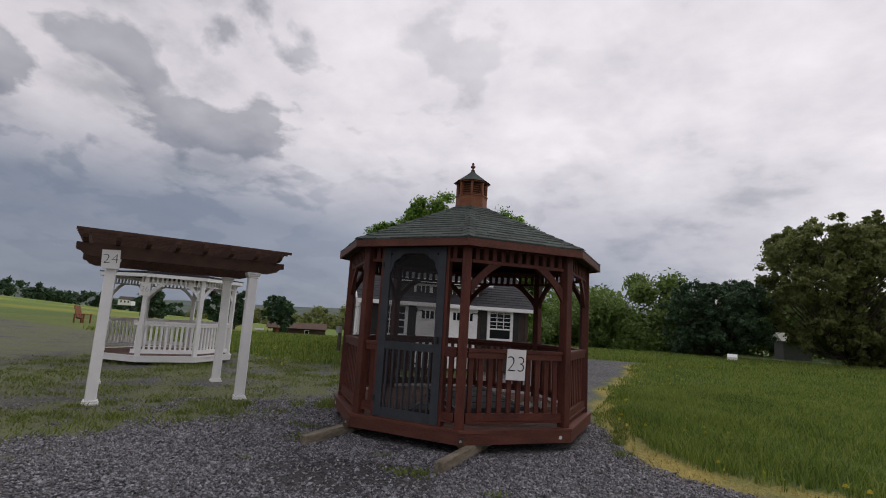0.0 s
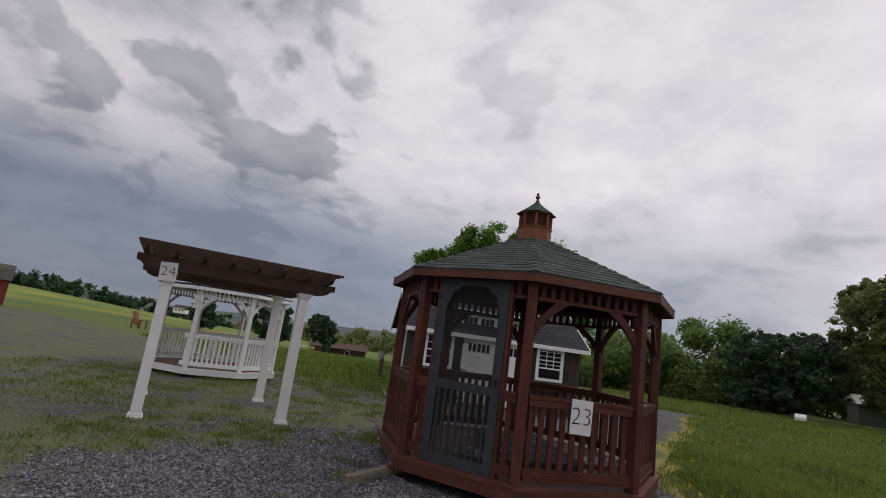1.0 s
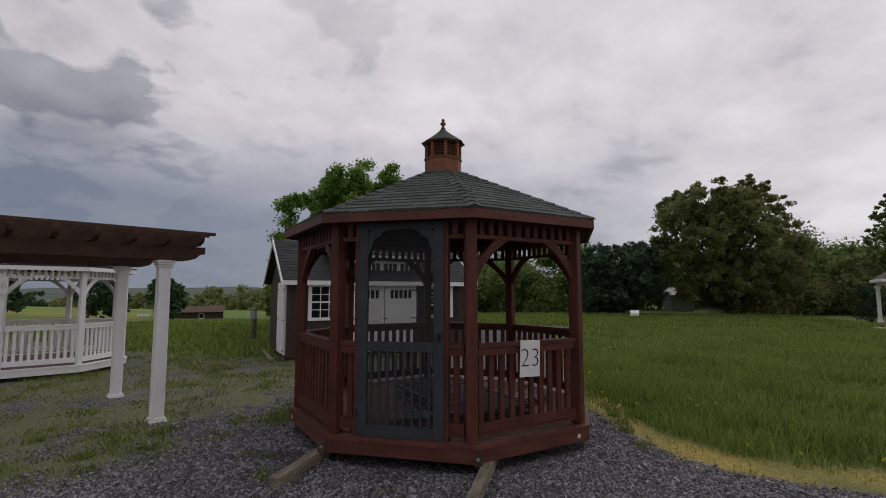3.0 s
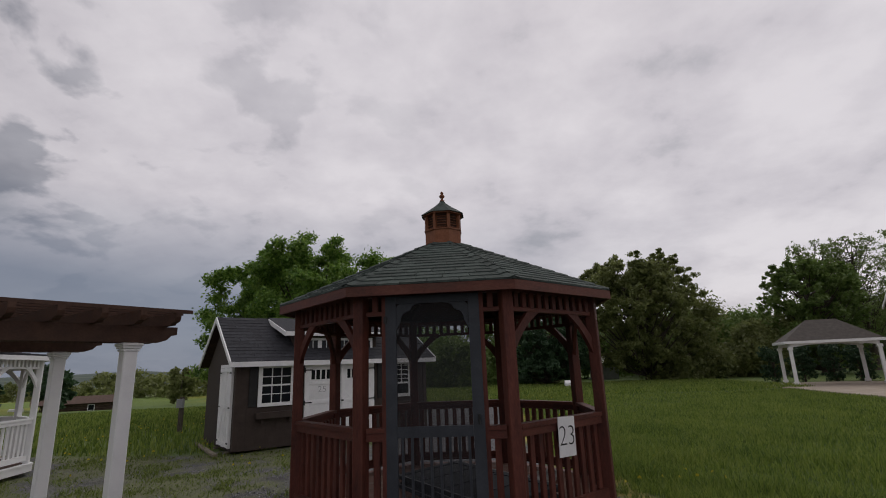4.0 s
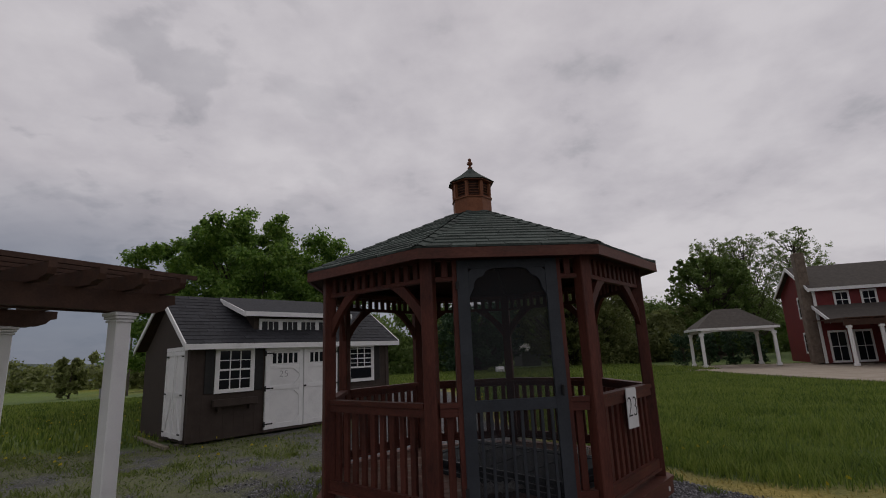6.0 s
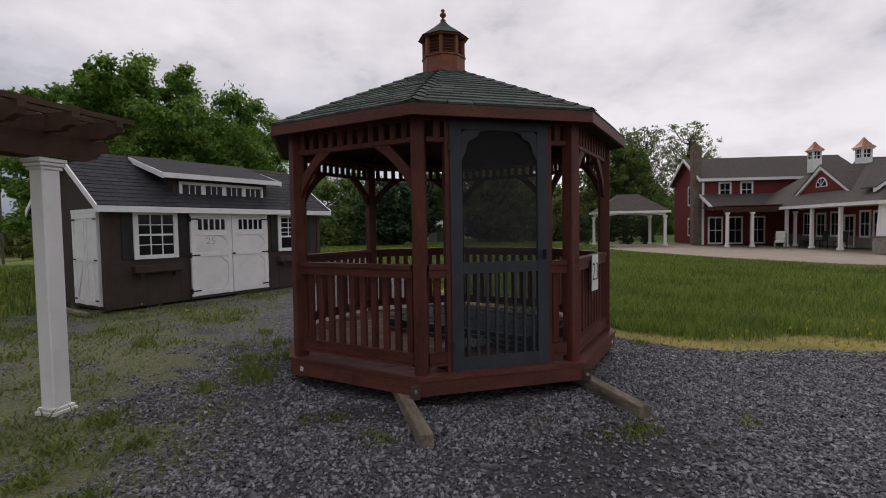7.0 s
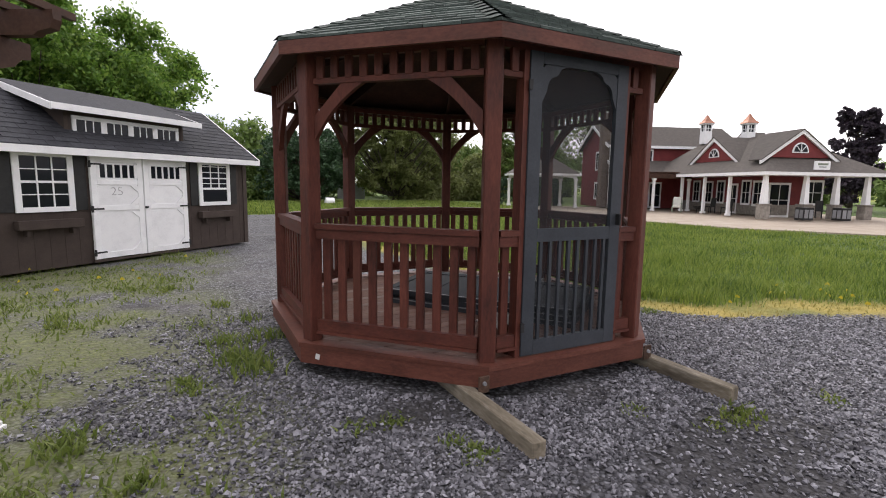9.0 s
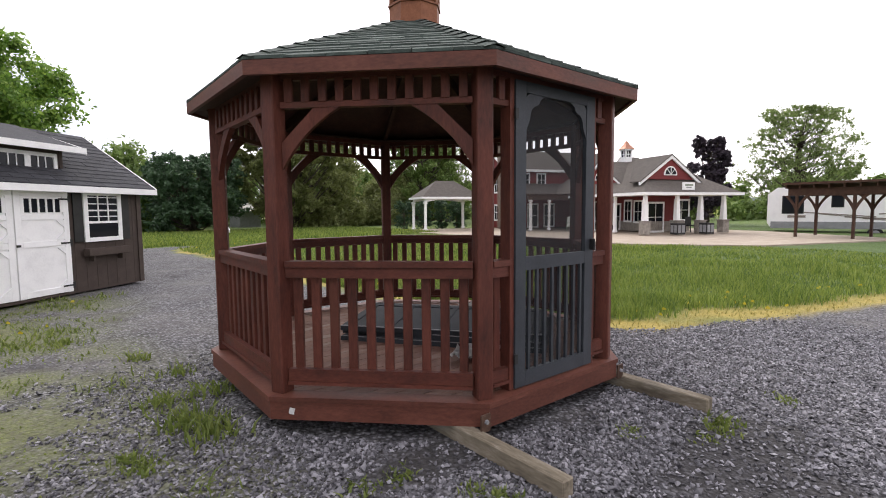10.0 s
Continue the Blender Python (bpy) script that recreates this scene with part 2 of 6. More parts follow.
# fly screen: a dark open weave that lets about half of the light pass
M_SCREEN = bpy.data.materials.new("black_fly_screen")
M_SCREEN.use_nodes = True
t_ = M_SCREEN.node_tree
b_ = t_.nodes["Principled BSDF"]
b_.inputs["Base Color"].default_value = (0.018, 0.02, 0.023, 1)
b_.inputs["Roughness"].default_value = 0.75
tr_ = t_.nodes.new("ShaderNodeBsdfTransparent")
mx_ = t_.nodes.new("ShaderNodeMixShader")
mx_.inputs[0].default_value = 0.34
t_.links.new(tr_.outputs[0], mx_.inputs[1])
t_.links.new(b_.outputs[0], mx_.inputs[2])
t_.links.new(mx_.outputs[0], t_.nodes["Material Output"].inputs[0])


def leaf_mat(name, cols, trans=0.35, scale=0.6):
    m = bpy.data.materials.new(name)
    m.use_nodes = True
    t = m.node_tree
    b = t.nodes["Principled BSDF"]
    geo = t.nodes.new("ShaderNodeNewGeometry")
    tex = t.nodes.new("ShaderNodeTexCoord")
    n1 = noise_tex(t, tex.outputs["Object"], scale, 3.0, 0.6)
    f = math_node(t, "ADD", math_node(t, "MULTIPLY", geo.outputs["Random Per Island"], 0.5), math_node(t, "MULTIPLY", n1, 0.5))
    col = ramp(t, f, [(0.2, cols[0]), (0.5, cols[1]), (0.8, cols[2])])
    t.links.new(col, b.inputs["Base Color"])
    b.inputs["Roughness"].default_value = 0.55
    tl = t.nodes.new("ShaderNodeBsdfTranslucent")
    t.links.new(col, tl.inputs[0])
    mx = t.nodes.new("ShaderNodeMixShader")
    mx.inputs[0].default_value = trans
    t.links.new(b.outputs[0], mx.inputs[1])
    t.links.new(tl.outputs[0], mx.inputs[2])
    t.links.new(mx.outputs[0], t.nodes["Material Output"].inputs[0])
    return m


L_MAPLE = leaf_mat("maple_leaf", ((0.065, 0.135, 0.022), (0.155, 0.28, 0.045), (0.29, 0.42, 0.08)), 0.5, 1.3)
L_HOLLY = leaf_mat("dark_evergreen_leaf", ((0.03, 0.062, 0.03), (0.05, 0.10, 0.045), (0.075, 0.14, 0.062)), 0.3)
L_OAK = leaf_mat("olive_leaf", ((0.14, 0.163, 0.054), (0.205, 0.235, 0.08), (0.28, 0.31, 0.11)), 0.5)
L_FAR = leaf_mat("far_leaf", ((0.10, 0.16, 0.04), (0.16, 0.24, 0.06), (0.23, 0.31, 0.09)), 0.5)
L_PURPLE = leaf_mat("purple_leaf", ((0.03, 0.022, 0.034), (0.048, 0.035, 0.05), (0.07, 0.05, 0.068)), 0.25)
L_LIGHT = leaf_mat("young_leaf", ((0.14, 0.20, 0.06), (0.21, 0.28, 0.09), (0.28, 0.35, 0.13)), 0.5)
L_GRASS = leaf_mat("grass_blade", ((0.055, 0.105, 0.017), (0.17, 0.24, 0.04), (0.31, 0.36, 0.082)), 0.45, 0.55)
L_WEED = leaf_mat("weed_leaf", ((0.10, 0.14, 0.028), (0.155, 0.205, 0.044), (0.24, 0.28, 0.075)), 0.4, 0.8)
L_STRAW = leaf_mat("straw_blade", ((0.26, 0.23, 0.062), (0.38, 0.325, 0.098), (0.47, 0.41, 0.158)), 0.3, 0.8)
L_DAND = leaf_mat("yellow_flower", ((0.45, 0.36, 0.02), (0.55, 0.45, 0.03), (0.6, 0.5, 0.05)), 0.2)
M_PEBBLE = leaf_mat("crushed_stone", ((0.026, 0.025, 0.03), (0.125, 0.123, 0.136), (0.36, 0.355, 0.385)), 0.0, 9.0)

# ---- mesh helpers ----
def link_mesh(name, bm, material, smooth=False):
    me = bpy.data.meshes.new(name)
    bm.to_mesh(me)
    bm.free()
    if material:
        me.materials.append(material)
    if smooth:
        me.polygons.foreach_set("use_smooth", [True] * len(me.polygons))
    return new(name, me)


def part(name, bm, material, parent, label="", smooth=False):
    ob = link_mesh(name, bm, material, smooth)
    ob.parent = parent
    if label:
        tagged(ob, label)
    return ob


def thing(name, m, label, category, group="", kind=""):
    e = new(name)
    e.matrix_world = m
    e.empty_display_size = 0.2
    return tagged(e, label, category, group, kind)


def add_box(bm, size, at=(0, 0, 0), rot=(0, 0, 0), bevel=0.0):
    m = pose(*at, *rot) @ Matrix.Diagonal((*size, 1))
    r = bmesh.ops.create_cube(bm, size=1.0, matrix=m)
    if bevel:
        edges = {e for v in r["verts"] for e in v.link_edges}
        bmesh.ops.bevel(bm, geom=list(edges), offset=bevel, segments=1, affect="EDGES", profile=0.5)
    return bm


def box(size, at=(0, 0, 0), rot=(0, 0, 0), bevel=0.0):
    return add_box(bmesh.new(), size, at, rot, bevel)


def add_cyl(bm, r1, r2, h, at=(0, 0, 0), rot=(0, 0, 0), n=12):
    bmesh.ops.create_cone(bm, cap_ends=True, segments=n, radius1=r1, radius2=r2, depth=h, matrix=pose(*at, *rot))
    return bm


def add_prism(bm, outline, depth, m):
    """An outline in its own x and z, pushed along y by depth, set at the pose m."""
    lo = [bm.verts.new(m @ Vector((x, 0, z))) for x, z in outline]
    hi = [bm.verts.new(m @ Vector((x, depth, z))) for x, z in outline]
    n = len(outline)
    bm.faces.new(lo)
    bm.faces.new(hi[::-1])
    for i in range(n):
        bm.faces.new((lo[(i + 1) % n], lo[i], hi[i], hi[(i + 1) % n]))
    bmesh.ops.recalc_face_normals(bm, faces=bm.faces)
    return bm


def add_quad(bm, pts):
    return bm.faces.new([bm.verts.new(p) for p in pts])


def add_slab(bm, pts, thick):
    """A plate: four or more corners and the thickness straight down."""
    top = [bm.verts.new(p) for p in pts]
    low = [bm.verts.new((p[0], p[1], p[2] - thick)) for p in pts]
    n = len(pts)
    bm.faces.new(top)
    bm.faces.new(low[::-1])
    for i in range(n):
        bm.faces.new((top[(i + 1) % n], top[i], low[i], low[(i + 1) % n]))
    bmesh.ops.recalc_face_normals(bm, faces=bm.faces)
    return bm


def ring_solid(bm, inner, outer, z0, z1, n=8, a0=-157.5):
    """An n-sided ring with a flat top, between two circumradii."""
    loops = []
    for r, z in ((inner, z0), (outer, z0), (outer, z1), (inner, z1)):
        loops.append([bm.verts.new((r * math.cos(radians(a0 + 360 / n * i)), r * math.sin(radians(a0 + 360 / n * i)), z)) for i in range(n)])
    for k in range(4):
        a, b = loops[k], loops[(k + 1) % 4]
        for i in range(n):
            j = (i + 1) % n
            bm.faces.new((a[i], a[j], b[j], b[i]))
    bmesh.ops.recalc_face_normals(bm, faces=bm.faces)
    return bm


def bulk(name, verts, faces, material, parent=None):
    """A large mesh straight from arrays."""
    me = bpy.data.meshes.new(name)
    me.from_pydata(verts, [], faces)
    me.materials.append(material)
    ob = new(name, me)
    if parent is not None:
        ob.parent = parent
    return ob


def text_curve(body, size, material, parent, m, name="number", label=""):
    cu = bpy.data.curves.new(name, "FONT")
    cu.body, cu.size, cu.extrude, cu.offset = body, size, 0.001, -0.022 * size
    cu.align_x, cu.align_y = "CENTER", "CENTER"
    ob_t = bpy.data.objects.new("tmp", cu)
    scene.collection.objects.link(ob_t)
    dg = bpy.context.evaluated_depsgraph_get()
    me = bpy.data.meshes.new_from_object(ob_t.evaluated_get(dg))
    bpy.data.objects.remove(ob_t)
    me.name = name
    me.materials.clear()
    me.materials.append(material)
    ob = new(name, me)
    ob.parent = parent
    ob.matrix_local = m
    if label:
        tagged(ob, label)
    return ob


def face_pose(r, k, a0=-157.5):
    """The pose in the middle of side k of an octagon: x along the side, y inwards, z up. r: circumradius."""
    a = radians(a0 + 45 * k + 22.5)
    d = r * math.cos(radians(22.5))
    return pose(d * math.cos(a), d * math.sin(a), 0, 0, 0, math.degrees(a) + 90)


def smooth01(v):
    v = np.clip(v, 0, 1)
    return v * v * (3 - 2 * v)


def vnoise(x, y, scale, seed=0.0):
    """A cheap smooth noise, about -1 to 1."""
    x, y = np.asarray(x) * scale + seed, np.asarray(y) * scale - seed * 1.7
    return (np.sin(x * 1.0 + 1.3 * np.sin(y * 0.9 + seed)) + np.sin(y * 1.13 + 1.7 * np.sin(x * 0.77 - seed)) + 0.6 * np.sin(2.1 * x + 1.9 * y)
            + 0.5 * np.sin(3.3 * y - 2.7 * x + 1.2 * np.sin(2.2 * x))) / 2.6


# ---- ground ----
def height(x, y):
    x, y = np.asarray(x, float), np.asarray(y, float)
    d = np.hypot(x, y)
    az = np.degrees(np.arctan2(y, x)) % 360
    h = -0.03 * smooth01((-x - 2.5) / 3.0) * smooth01((40 - d) / 20)
    nw = np.exp(-((az - 128) / 24.0) ** 2)
    h = h + nw * (-2.4 * smooth01((d - 16) / 75) - 11 * smooth01((d - 110) / 300))
    w = np.exp(-((az - 172) / 18.0) ** 2)
    h = h + w * 5.0 * smooth01((d - 60) / 220)
    h = h + 30 * smooth01((d - 700) / 1500) * (1 + 0.35 * np.sin(np.radians(az) * 9) + 0.2 * np.sin(np.radians(az) * 23 + 1)) 
    h = h + 0.02 * vnoise(x, y, 0.8) * smooth01((d - 3.5) / 3)
    return h


def lawn_edge(x, y):
    """Positive on the mown lawn east of the gazebo."""
    e = np.minimum(x - np.interp(y, [-3, -0.8, 0.5, 3.6, 7, 12, 18, 22, 30], [9.0, 2.2, 1.9, 1.25, 1.0, 1.1, 0.6, 4.0, 40.0]), y - np.interp(x, [2, 2.6, 3.4, 4.4, 6, 9.5, 20, 40], [0.9, -0.6, -1.5, -1.75, -2.75, -3.6, -6.0, -12.0]))
    return e + 0.16 * vnoise(x, y, 1.7, 3.0) + 0.07 * vnoise(x, y, 6.0, 1.0)


def lawn_mask(x, y):
    return smooth01(lawn_edge(x, y) / 0.35 + 0.3)


def straw_mask(x, y):
    e = lawn_edge(x, y)
    width = np.interp(y, [-4, -1.2, -0.5, 0.3, 1.0], [0.95, 0.82, 0.6, 0.4, 0.32])
    return smooth01(1.3 - np.abs(e - 0.42) / width) * (e < 3) * smooth01(0.95 + 0.6 * vnoise(x, y, 2.3, 8.0))


def field_mask(x, y):
    """Rough grass behind and beside the yard."""
    d = np.hypot(x, y)
    a = y - np.interp(x, [-60, -22, -9, -6.2, -5.0], [13.0, 7.5, 4.8, 4.6, 9.5]) + 0.5 * vnoise(x, y, 0.6, 2.0)
    b = np.minimum(y - (19.5 + 0.12 * x), 40.0) + 0.4 * vnoise(x, y, 0.5, 5.0)
    m = np.maximum(smooth01(a / 0.8) * (x < -4.5), smooth01(b / 0.8))
    return np.maximum(m, smooth01((d - 46) / 6))


def weed_mask(x, y):
    side = smooth01((-x - 1.65 + 0.35 * vnoise(x, y, 0.9, 9.0)) / 1.6)
    n = vnoise(x, y, 1.9, 4.0) * 0.55 + vnoise(x, y, 5.1, 7.0) * 0.45
    return side * smooth01((n + 0.72) / 0.95)


def soil_mask(x, y):
    """Bare dark soil scraped up round the ends of the skids."""
    a = np.exp(-((x + 0.1) / 1.5) ** 2 - ((y + 3.0) / 0.55) ** 2)
    for px, py, rx, ry in ((-0.57, -2.82, 0.55, 0.28), (0.06, -2.83, 0.55, 0.28), (-0.54, -3.3, 0.55, 0.28), (-0.02, -3.55, 0.55, 0.28), (-1.27, -1.77, 0.55, 0.28), (-0.09, -1.97, 0.55, 0.28)):
        a = np.maximum(a, 0.85 * np.exp(-((x - px) / rx) ** 2 - ((y - py) / ry) ** 2))
    return smooth01((a * 1.5 + 0.45 * vnoise(x, y, 2.6, 6.0) + 0.3 * vnoise(x, y, 7.0, 2.0) - 0.55) / 0.5)


def axis(lo, hi, step, reach):
    near = np.arange(lo, hi + step / 2, step)
    far, s, v = [], step, hi
    while v < reach:
        s *= 1.16
        v += s
        far.append(v)
    back, s, v = [], step, lo
    while v > -reach:
        s *= 1.16
        v -= s
        back.append(v)
    return np.concatenate([back[::-1], near, far])


gx, gy = axis(-11, 15, 0.16, 3600), axis(-9, 19, 0.16, 3600)
GX, GY = np.meshgrid(gx, gy)
gz = height(GX, GY)
nx_, ny_ = len(gx), len(gy)
idx = np.arange(nx_ * ny_).reshape(ny_, nx_)
gfaces = np.stack([idx[:-1, :-1], idx[:-1, 1:], idx[1:, 1:], idx[1:, :-1]], -1).reshape(-1, 4)

M_GROUND = bpy.data.materials.new("gravel_and_grass_ground")
M_GROUND.use_nodes = True
t_ = M_GROUND.node_tree
b_ = t_.nodes["Principled BSDF"]
tex_ = t_.nodes.new("ShaderNodeTexCoord")
v_ = tex_.outputs["Object"]


def attr(name):
    a = t_.nodes.new("ShaderNodeAttribute")
    a.attribute_name = name
    return a.outputs["Fac"]


vor = t_.nodes.new("ShaderNodeTexVoronoi")
vor.inputs["Scale"].default_value = 34.0
t_.links.new(v_, vor.inputs["Vector"])
stone_tone = t_.nodes.new("ShaderNodeSeparateColor")
t_.links.new(vor.outputs["Color"], stone_tone.inputs[0])
gn1 = noise_tex(t_, v_, 0.9, 5.0, 0.6)
gn2 = noise_tex(t_, v_, 16.0, 4.0, 0.7)
gn3 = noise_tex(t_, v_, 0.035, 3.0, 0.5)
gravel = ramp(t_, stone_tone.outputs[0], [(0.0, (0.045, 0.045, 0.051)), (0.5, (0.125, 0.125, 0.138)), (1.0, (0.27, 0.27, 0.29))])
gap = ramp(t_, vor.outputs["Distance"], [(0.3, (1, 1, 1)), (0.75, (0.25, 0.24, 0.23))])
gravel = mix_col(t_, 1.0, gravel, gap, "MULTIPLY")
dust = ramp(t_, gn1, [(0.45, (0, 0, 0)), (0.7, (0.5, 0.5, 0.5))])
gravel = mix_col(t_, dust, gravel, (0.16, 0.152, 0.145))
soil = ramp(t_, math_node(t_, "ADD", noise_tex(t_, v_, 0.75, 6.0, 0.65, 0.5), math_node(t_, "MULTIPLY", attr("soil"), 0.22)), [(0.56, (0, 0, 0)), (0.68, (0.75, 0.75, 0.75))])
gravel = mix_col(t_, soil, gravel, (0.034, 0.032, 0.032))


turf = ramp(t_, math_node(t_, "ADD", math_node(t_, "MULTIPLY", gn1, 0.5), math_node(t_, "MULTIPLY", gn2, 0.5)), [(0.3, (0.035, 0.065, 0.013)), (0.5, (0.065, 0.11, 0.021)), (0.7, (0.11, 0.155, 0.035))])
meadow = ramp(t_, gn3, [(0.35, (0.12, 0.19, 0.025)), (0.5, (0.19, 0.27, 0.03)), (0.6, (0.36, 0.34, 0.03))])
straw = ramp(t_, gn2, [(0.3, (0.21, 0.17, 0.036)), (0.5, (0.34, 0.265, 0.058)), (0.7, (0.44, 0.35, 0.105))])
weedc = ramp(t_, gn2, [(0.33, (0.125, 0.12, 0.075)), (0.52, (0.125, 0.14, 0.05)), (0.7, (0.195, 0.215, 0.078))])
col_ = mix_col(t_, math_node(t_, "MULTIPLY", attr("weed"), 0.85), gravel, weedc)
col_ = mix_col(t_, attr("lawn"), col_, turf)
col_ = mix_col(t_, attr("field"), col_, mix_col(t_, math_node(t_, "ADD", math_node(t_, "MULTIPLY", attr("meadow"), 0.55), 0.2), turf, meadow))
col_ = mix_col(t_, math_node(t_, "MULTIPLY", attr("straw"), math_node(t_, "ADD", gn1, 0.42)), col_, straw)
# distance: fields give way to blue-green woods on the hills
col_ = mix_col(t_, attr("far"), col_, ramp(t_, noise_tex(t_, v_, 0.012, 5.0, 0.6), [(0.4, (0.045, 0.07, 0.05)), (0.55, (0.07, 0.095, 0.075)), (0.65, (0.10, 0.13, 0.075))]))
t_.links.new(col_, b_.inputs["Base Color"])
b_.inputs["Roughness"].default_value = 0.9
bp_ = t_.nodes.new("ShaderNodeBump")
bp_.inputs["Strength"].default_value = 0.9
bp_.inputs["Distance"].default_value = 0.02
t_.links.new(math_node(t_, "SUBTRACT", math_node(t_, "MULTIPLY", gn2, 0.4), vor.outputs["Distance"]), bp_.inputs["Height"])
t_.links.new(bp_.outputs[0], b_.inputs["Normal"])

ground = bulk("ground", np.stack([GX, GY, gz], -1).reshape(-1, 3).tolist(), gfaces.tolist(), M_GROUND)
ground.data.polygons.foreach_set("use_smooth", [True] * len(ground.data.polygons))
for nm, arr in (("lawn", lawn_mask(GX, GY)), ("straw", straw_mask(GX, GY)), ("field", field_mask(GX, GY)), ("weed", weed_mask(GX, GY)), ("soil", soil_mask(GX, GY)), ("meadow", smooth01((np.hypot(GX, GY) - 55) / 70)), ("far", smooth01((np.hypot(GX, GY) - 300) / 500))):
    ground.data.attributes.new(nm, "FLOAT", "POINT").data.foreach_set("value", np.ascontiguousarray(arr.ravel(), dtype=np.float32))
tagged(ground, "grey crushed gravel yard with weeds running into green lawn and fields", "ground", kind="structure")

# ---- octagonal gazebos ----
R_DECK, R_POST, Z_DECK = 1.98, 1.86, 0.27


def baluster_bm(h, w=0.062, d=0.036):
    return box((w, d, h), (0, 0, 0), bevel=0.004)


def brace_outline(reach, drop, w, steps=8):
    """A corner bracket: a diagonal board with a bowed lower edge, from the post up to the header, open behind."""
    low, back = [], []
    for i in range(steps + 1):
        t = i / steps
        low.append((2 * t * (1 - t) * 0.35 * reach + t * t * reach, -(1 - t) ** 2 * drop - 2 * t * (1 - t) * 0.35 * drop))
        back.append((t * (reach - w), -(1 - t) * (drop - w)))
    return low + back[::-1]


def gazebo(m, label, wood, rail_wood, rim_wood, deck_wood, shingle, apex, screened, cupola):
    g = thing("gazebo", m, label, "gazebo")
    ang = [radians(-157.5 + 45 * i) for i in range(8)]
    # deck
    bm = bmesh.new()
    ring_solid(bm, 0.05, R_DECK - 0.045, 0.12, Z_DECK - 0.03)
    part("floor_frame", bm, M_CEIL if screened else wood, g)
    half = R_DECK * math.cos(radians(22.5)) - 0.004
    pitch = 0.14
    n = int(2 * half / pitch)
    for i in range(n):
        y = -half + pitch * (i + 0.5)
        w = half if abs(y) < half * math.tan(radians(22.5)) else half - (abs(y) + pitch / 2 - half * math.tan(radians(22.5)))
        w = max(w, 0.3)
        part("deck_board", box((2 * w, pitch - 0.007, 0.028), (0, y, Z_DECK - 0.014)), deck_wood, g)
    for k in range(8):
        f = face_pose(R_DECK, k)
        L = 2 * R_DECK * math.sin(radians(22.5))
        bm = add_prism(bmesh.new(), [(-L / 2, 0.11), (L / 2, 0.11), (L / 2, Z_DECK - 0.03), (-L / 2, Z_DECK - 0.03)], 0.04, f)
        part("rim_board", bm, rim_wood, g)
        inn = (R_DECK - 0.15) / R_DECK
        ca, cb = (f @ Vector((-L / 2 - 0.006, -0.012, Z_DECK + 0.004))), (f @ Vector((L / 2 + 0.006, -0.012, Z_DECK + 0.004)))
        pts = [tuple(ca), tuple(cb), (cb.x * inn, cb.y * inn, cb.z), (ca.x * inn, ca.y * inn, ca.z)]
        part("rim_cap", add_slab(bmesh.new(), pts, 0.034), rim_wood, g)
    # posts
    Lp = 2 * R_POST * math.sin(radians(22.5))
    for a in ang:
        bm = add_box(bmesh.new(), (0.115, 0.115, 2.40 - Z_DECK + 0.1), (R_POST * math.cos(a), R_POST * math.sin(a), (2.5 + Z_DECK) / 2), (0, 0, math.degrees(a)), 0.008)
        part("post", bm, wood, g)
    clear = Lp / 2 - 0.062
    bal = baluster_bm(0.68)
    me_b = bpy.data.meshes.new("baluster")
    bal.to_mesh(me_b)
    me_b.materials.append(wood)
    fret = baluster_bm(0.16, 0.058, 0.034)
    me_f = bpy.data.meshes.new("fret_baluster")
    fret.to_mesh(me_f)
    me_f.materials.append(wood)

    def put(name, me, mm):
        o = new(name, me)
        o.parent = g
        o.matrix_local = mm
        return o

    for k in range(8):
        f = face_pose(R_POST, k)
        door = k == 1
        # header and fretwork
        part("header", add_prism(bmesh.new(), [(-clear, 2.43), (clear, 2.43), (clear, 2.50), (-clear, 2.50)], 0.045, f @ pose(0, -0.022, 0)), rail_wood, g)
        spans = [(-clear, clear)] if not door else [(-clear, -0.475), (0.475, clear)]
        for a, b in spans:
            part("fret_rail", add_prism(bmesh.new(), [(a, 2.245), (b, 2.245), (b, 2.285), (a, 2.285)], 0.06, f @ pose(0, -0.03, 0)), rail_wood, g)
            cnt = 11 if not door else 1
            for i in range(cnt):
                x = a + (b - a) * (i + 0.5) / cnt
                put("fret_baluster", me_f, f @ pose(x, -0.02, 2.358))
            # guard rail
            part("top_rail", add_prism(bmesh.new(), [(a, 1.165), (b, 1.165), (b, 1.205), (a, 1.205)], 0.10, f @ pose(0, -0.05, 0)), rail_wood, g)
            part("upper_rail", add_prism(bmesh.new(), [(a, 1.09), (b, 1.09), (b, 1.161), (a, 1.161)], 0.046, f @ pose(0, -0.035, 0)), rail_wood, g)
            part("bottom_rail", add_prism(bmesh.new(), [(a, 0.36), (b, 0.36), (b, 0.445), (a, 0.445)], 0.046, f @ pose(0, -0.035, 0)), rail_wood, g)
            part("bottom_trim", add_prism(bmesh.new(), [(a, 0.335), (b, 0.335), (b, 0.357), (a, 0.357)], 0.075, f @ pose(0, -0.05, 0)), rail_wood, g)
            cnt = 10 if not door else 1
            for i in range(cnt):
                x = a + (b - a) * (i + 0.5) / cnt
                put("baluster", me_b, f @ pose(x, 0.028, 0.76))
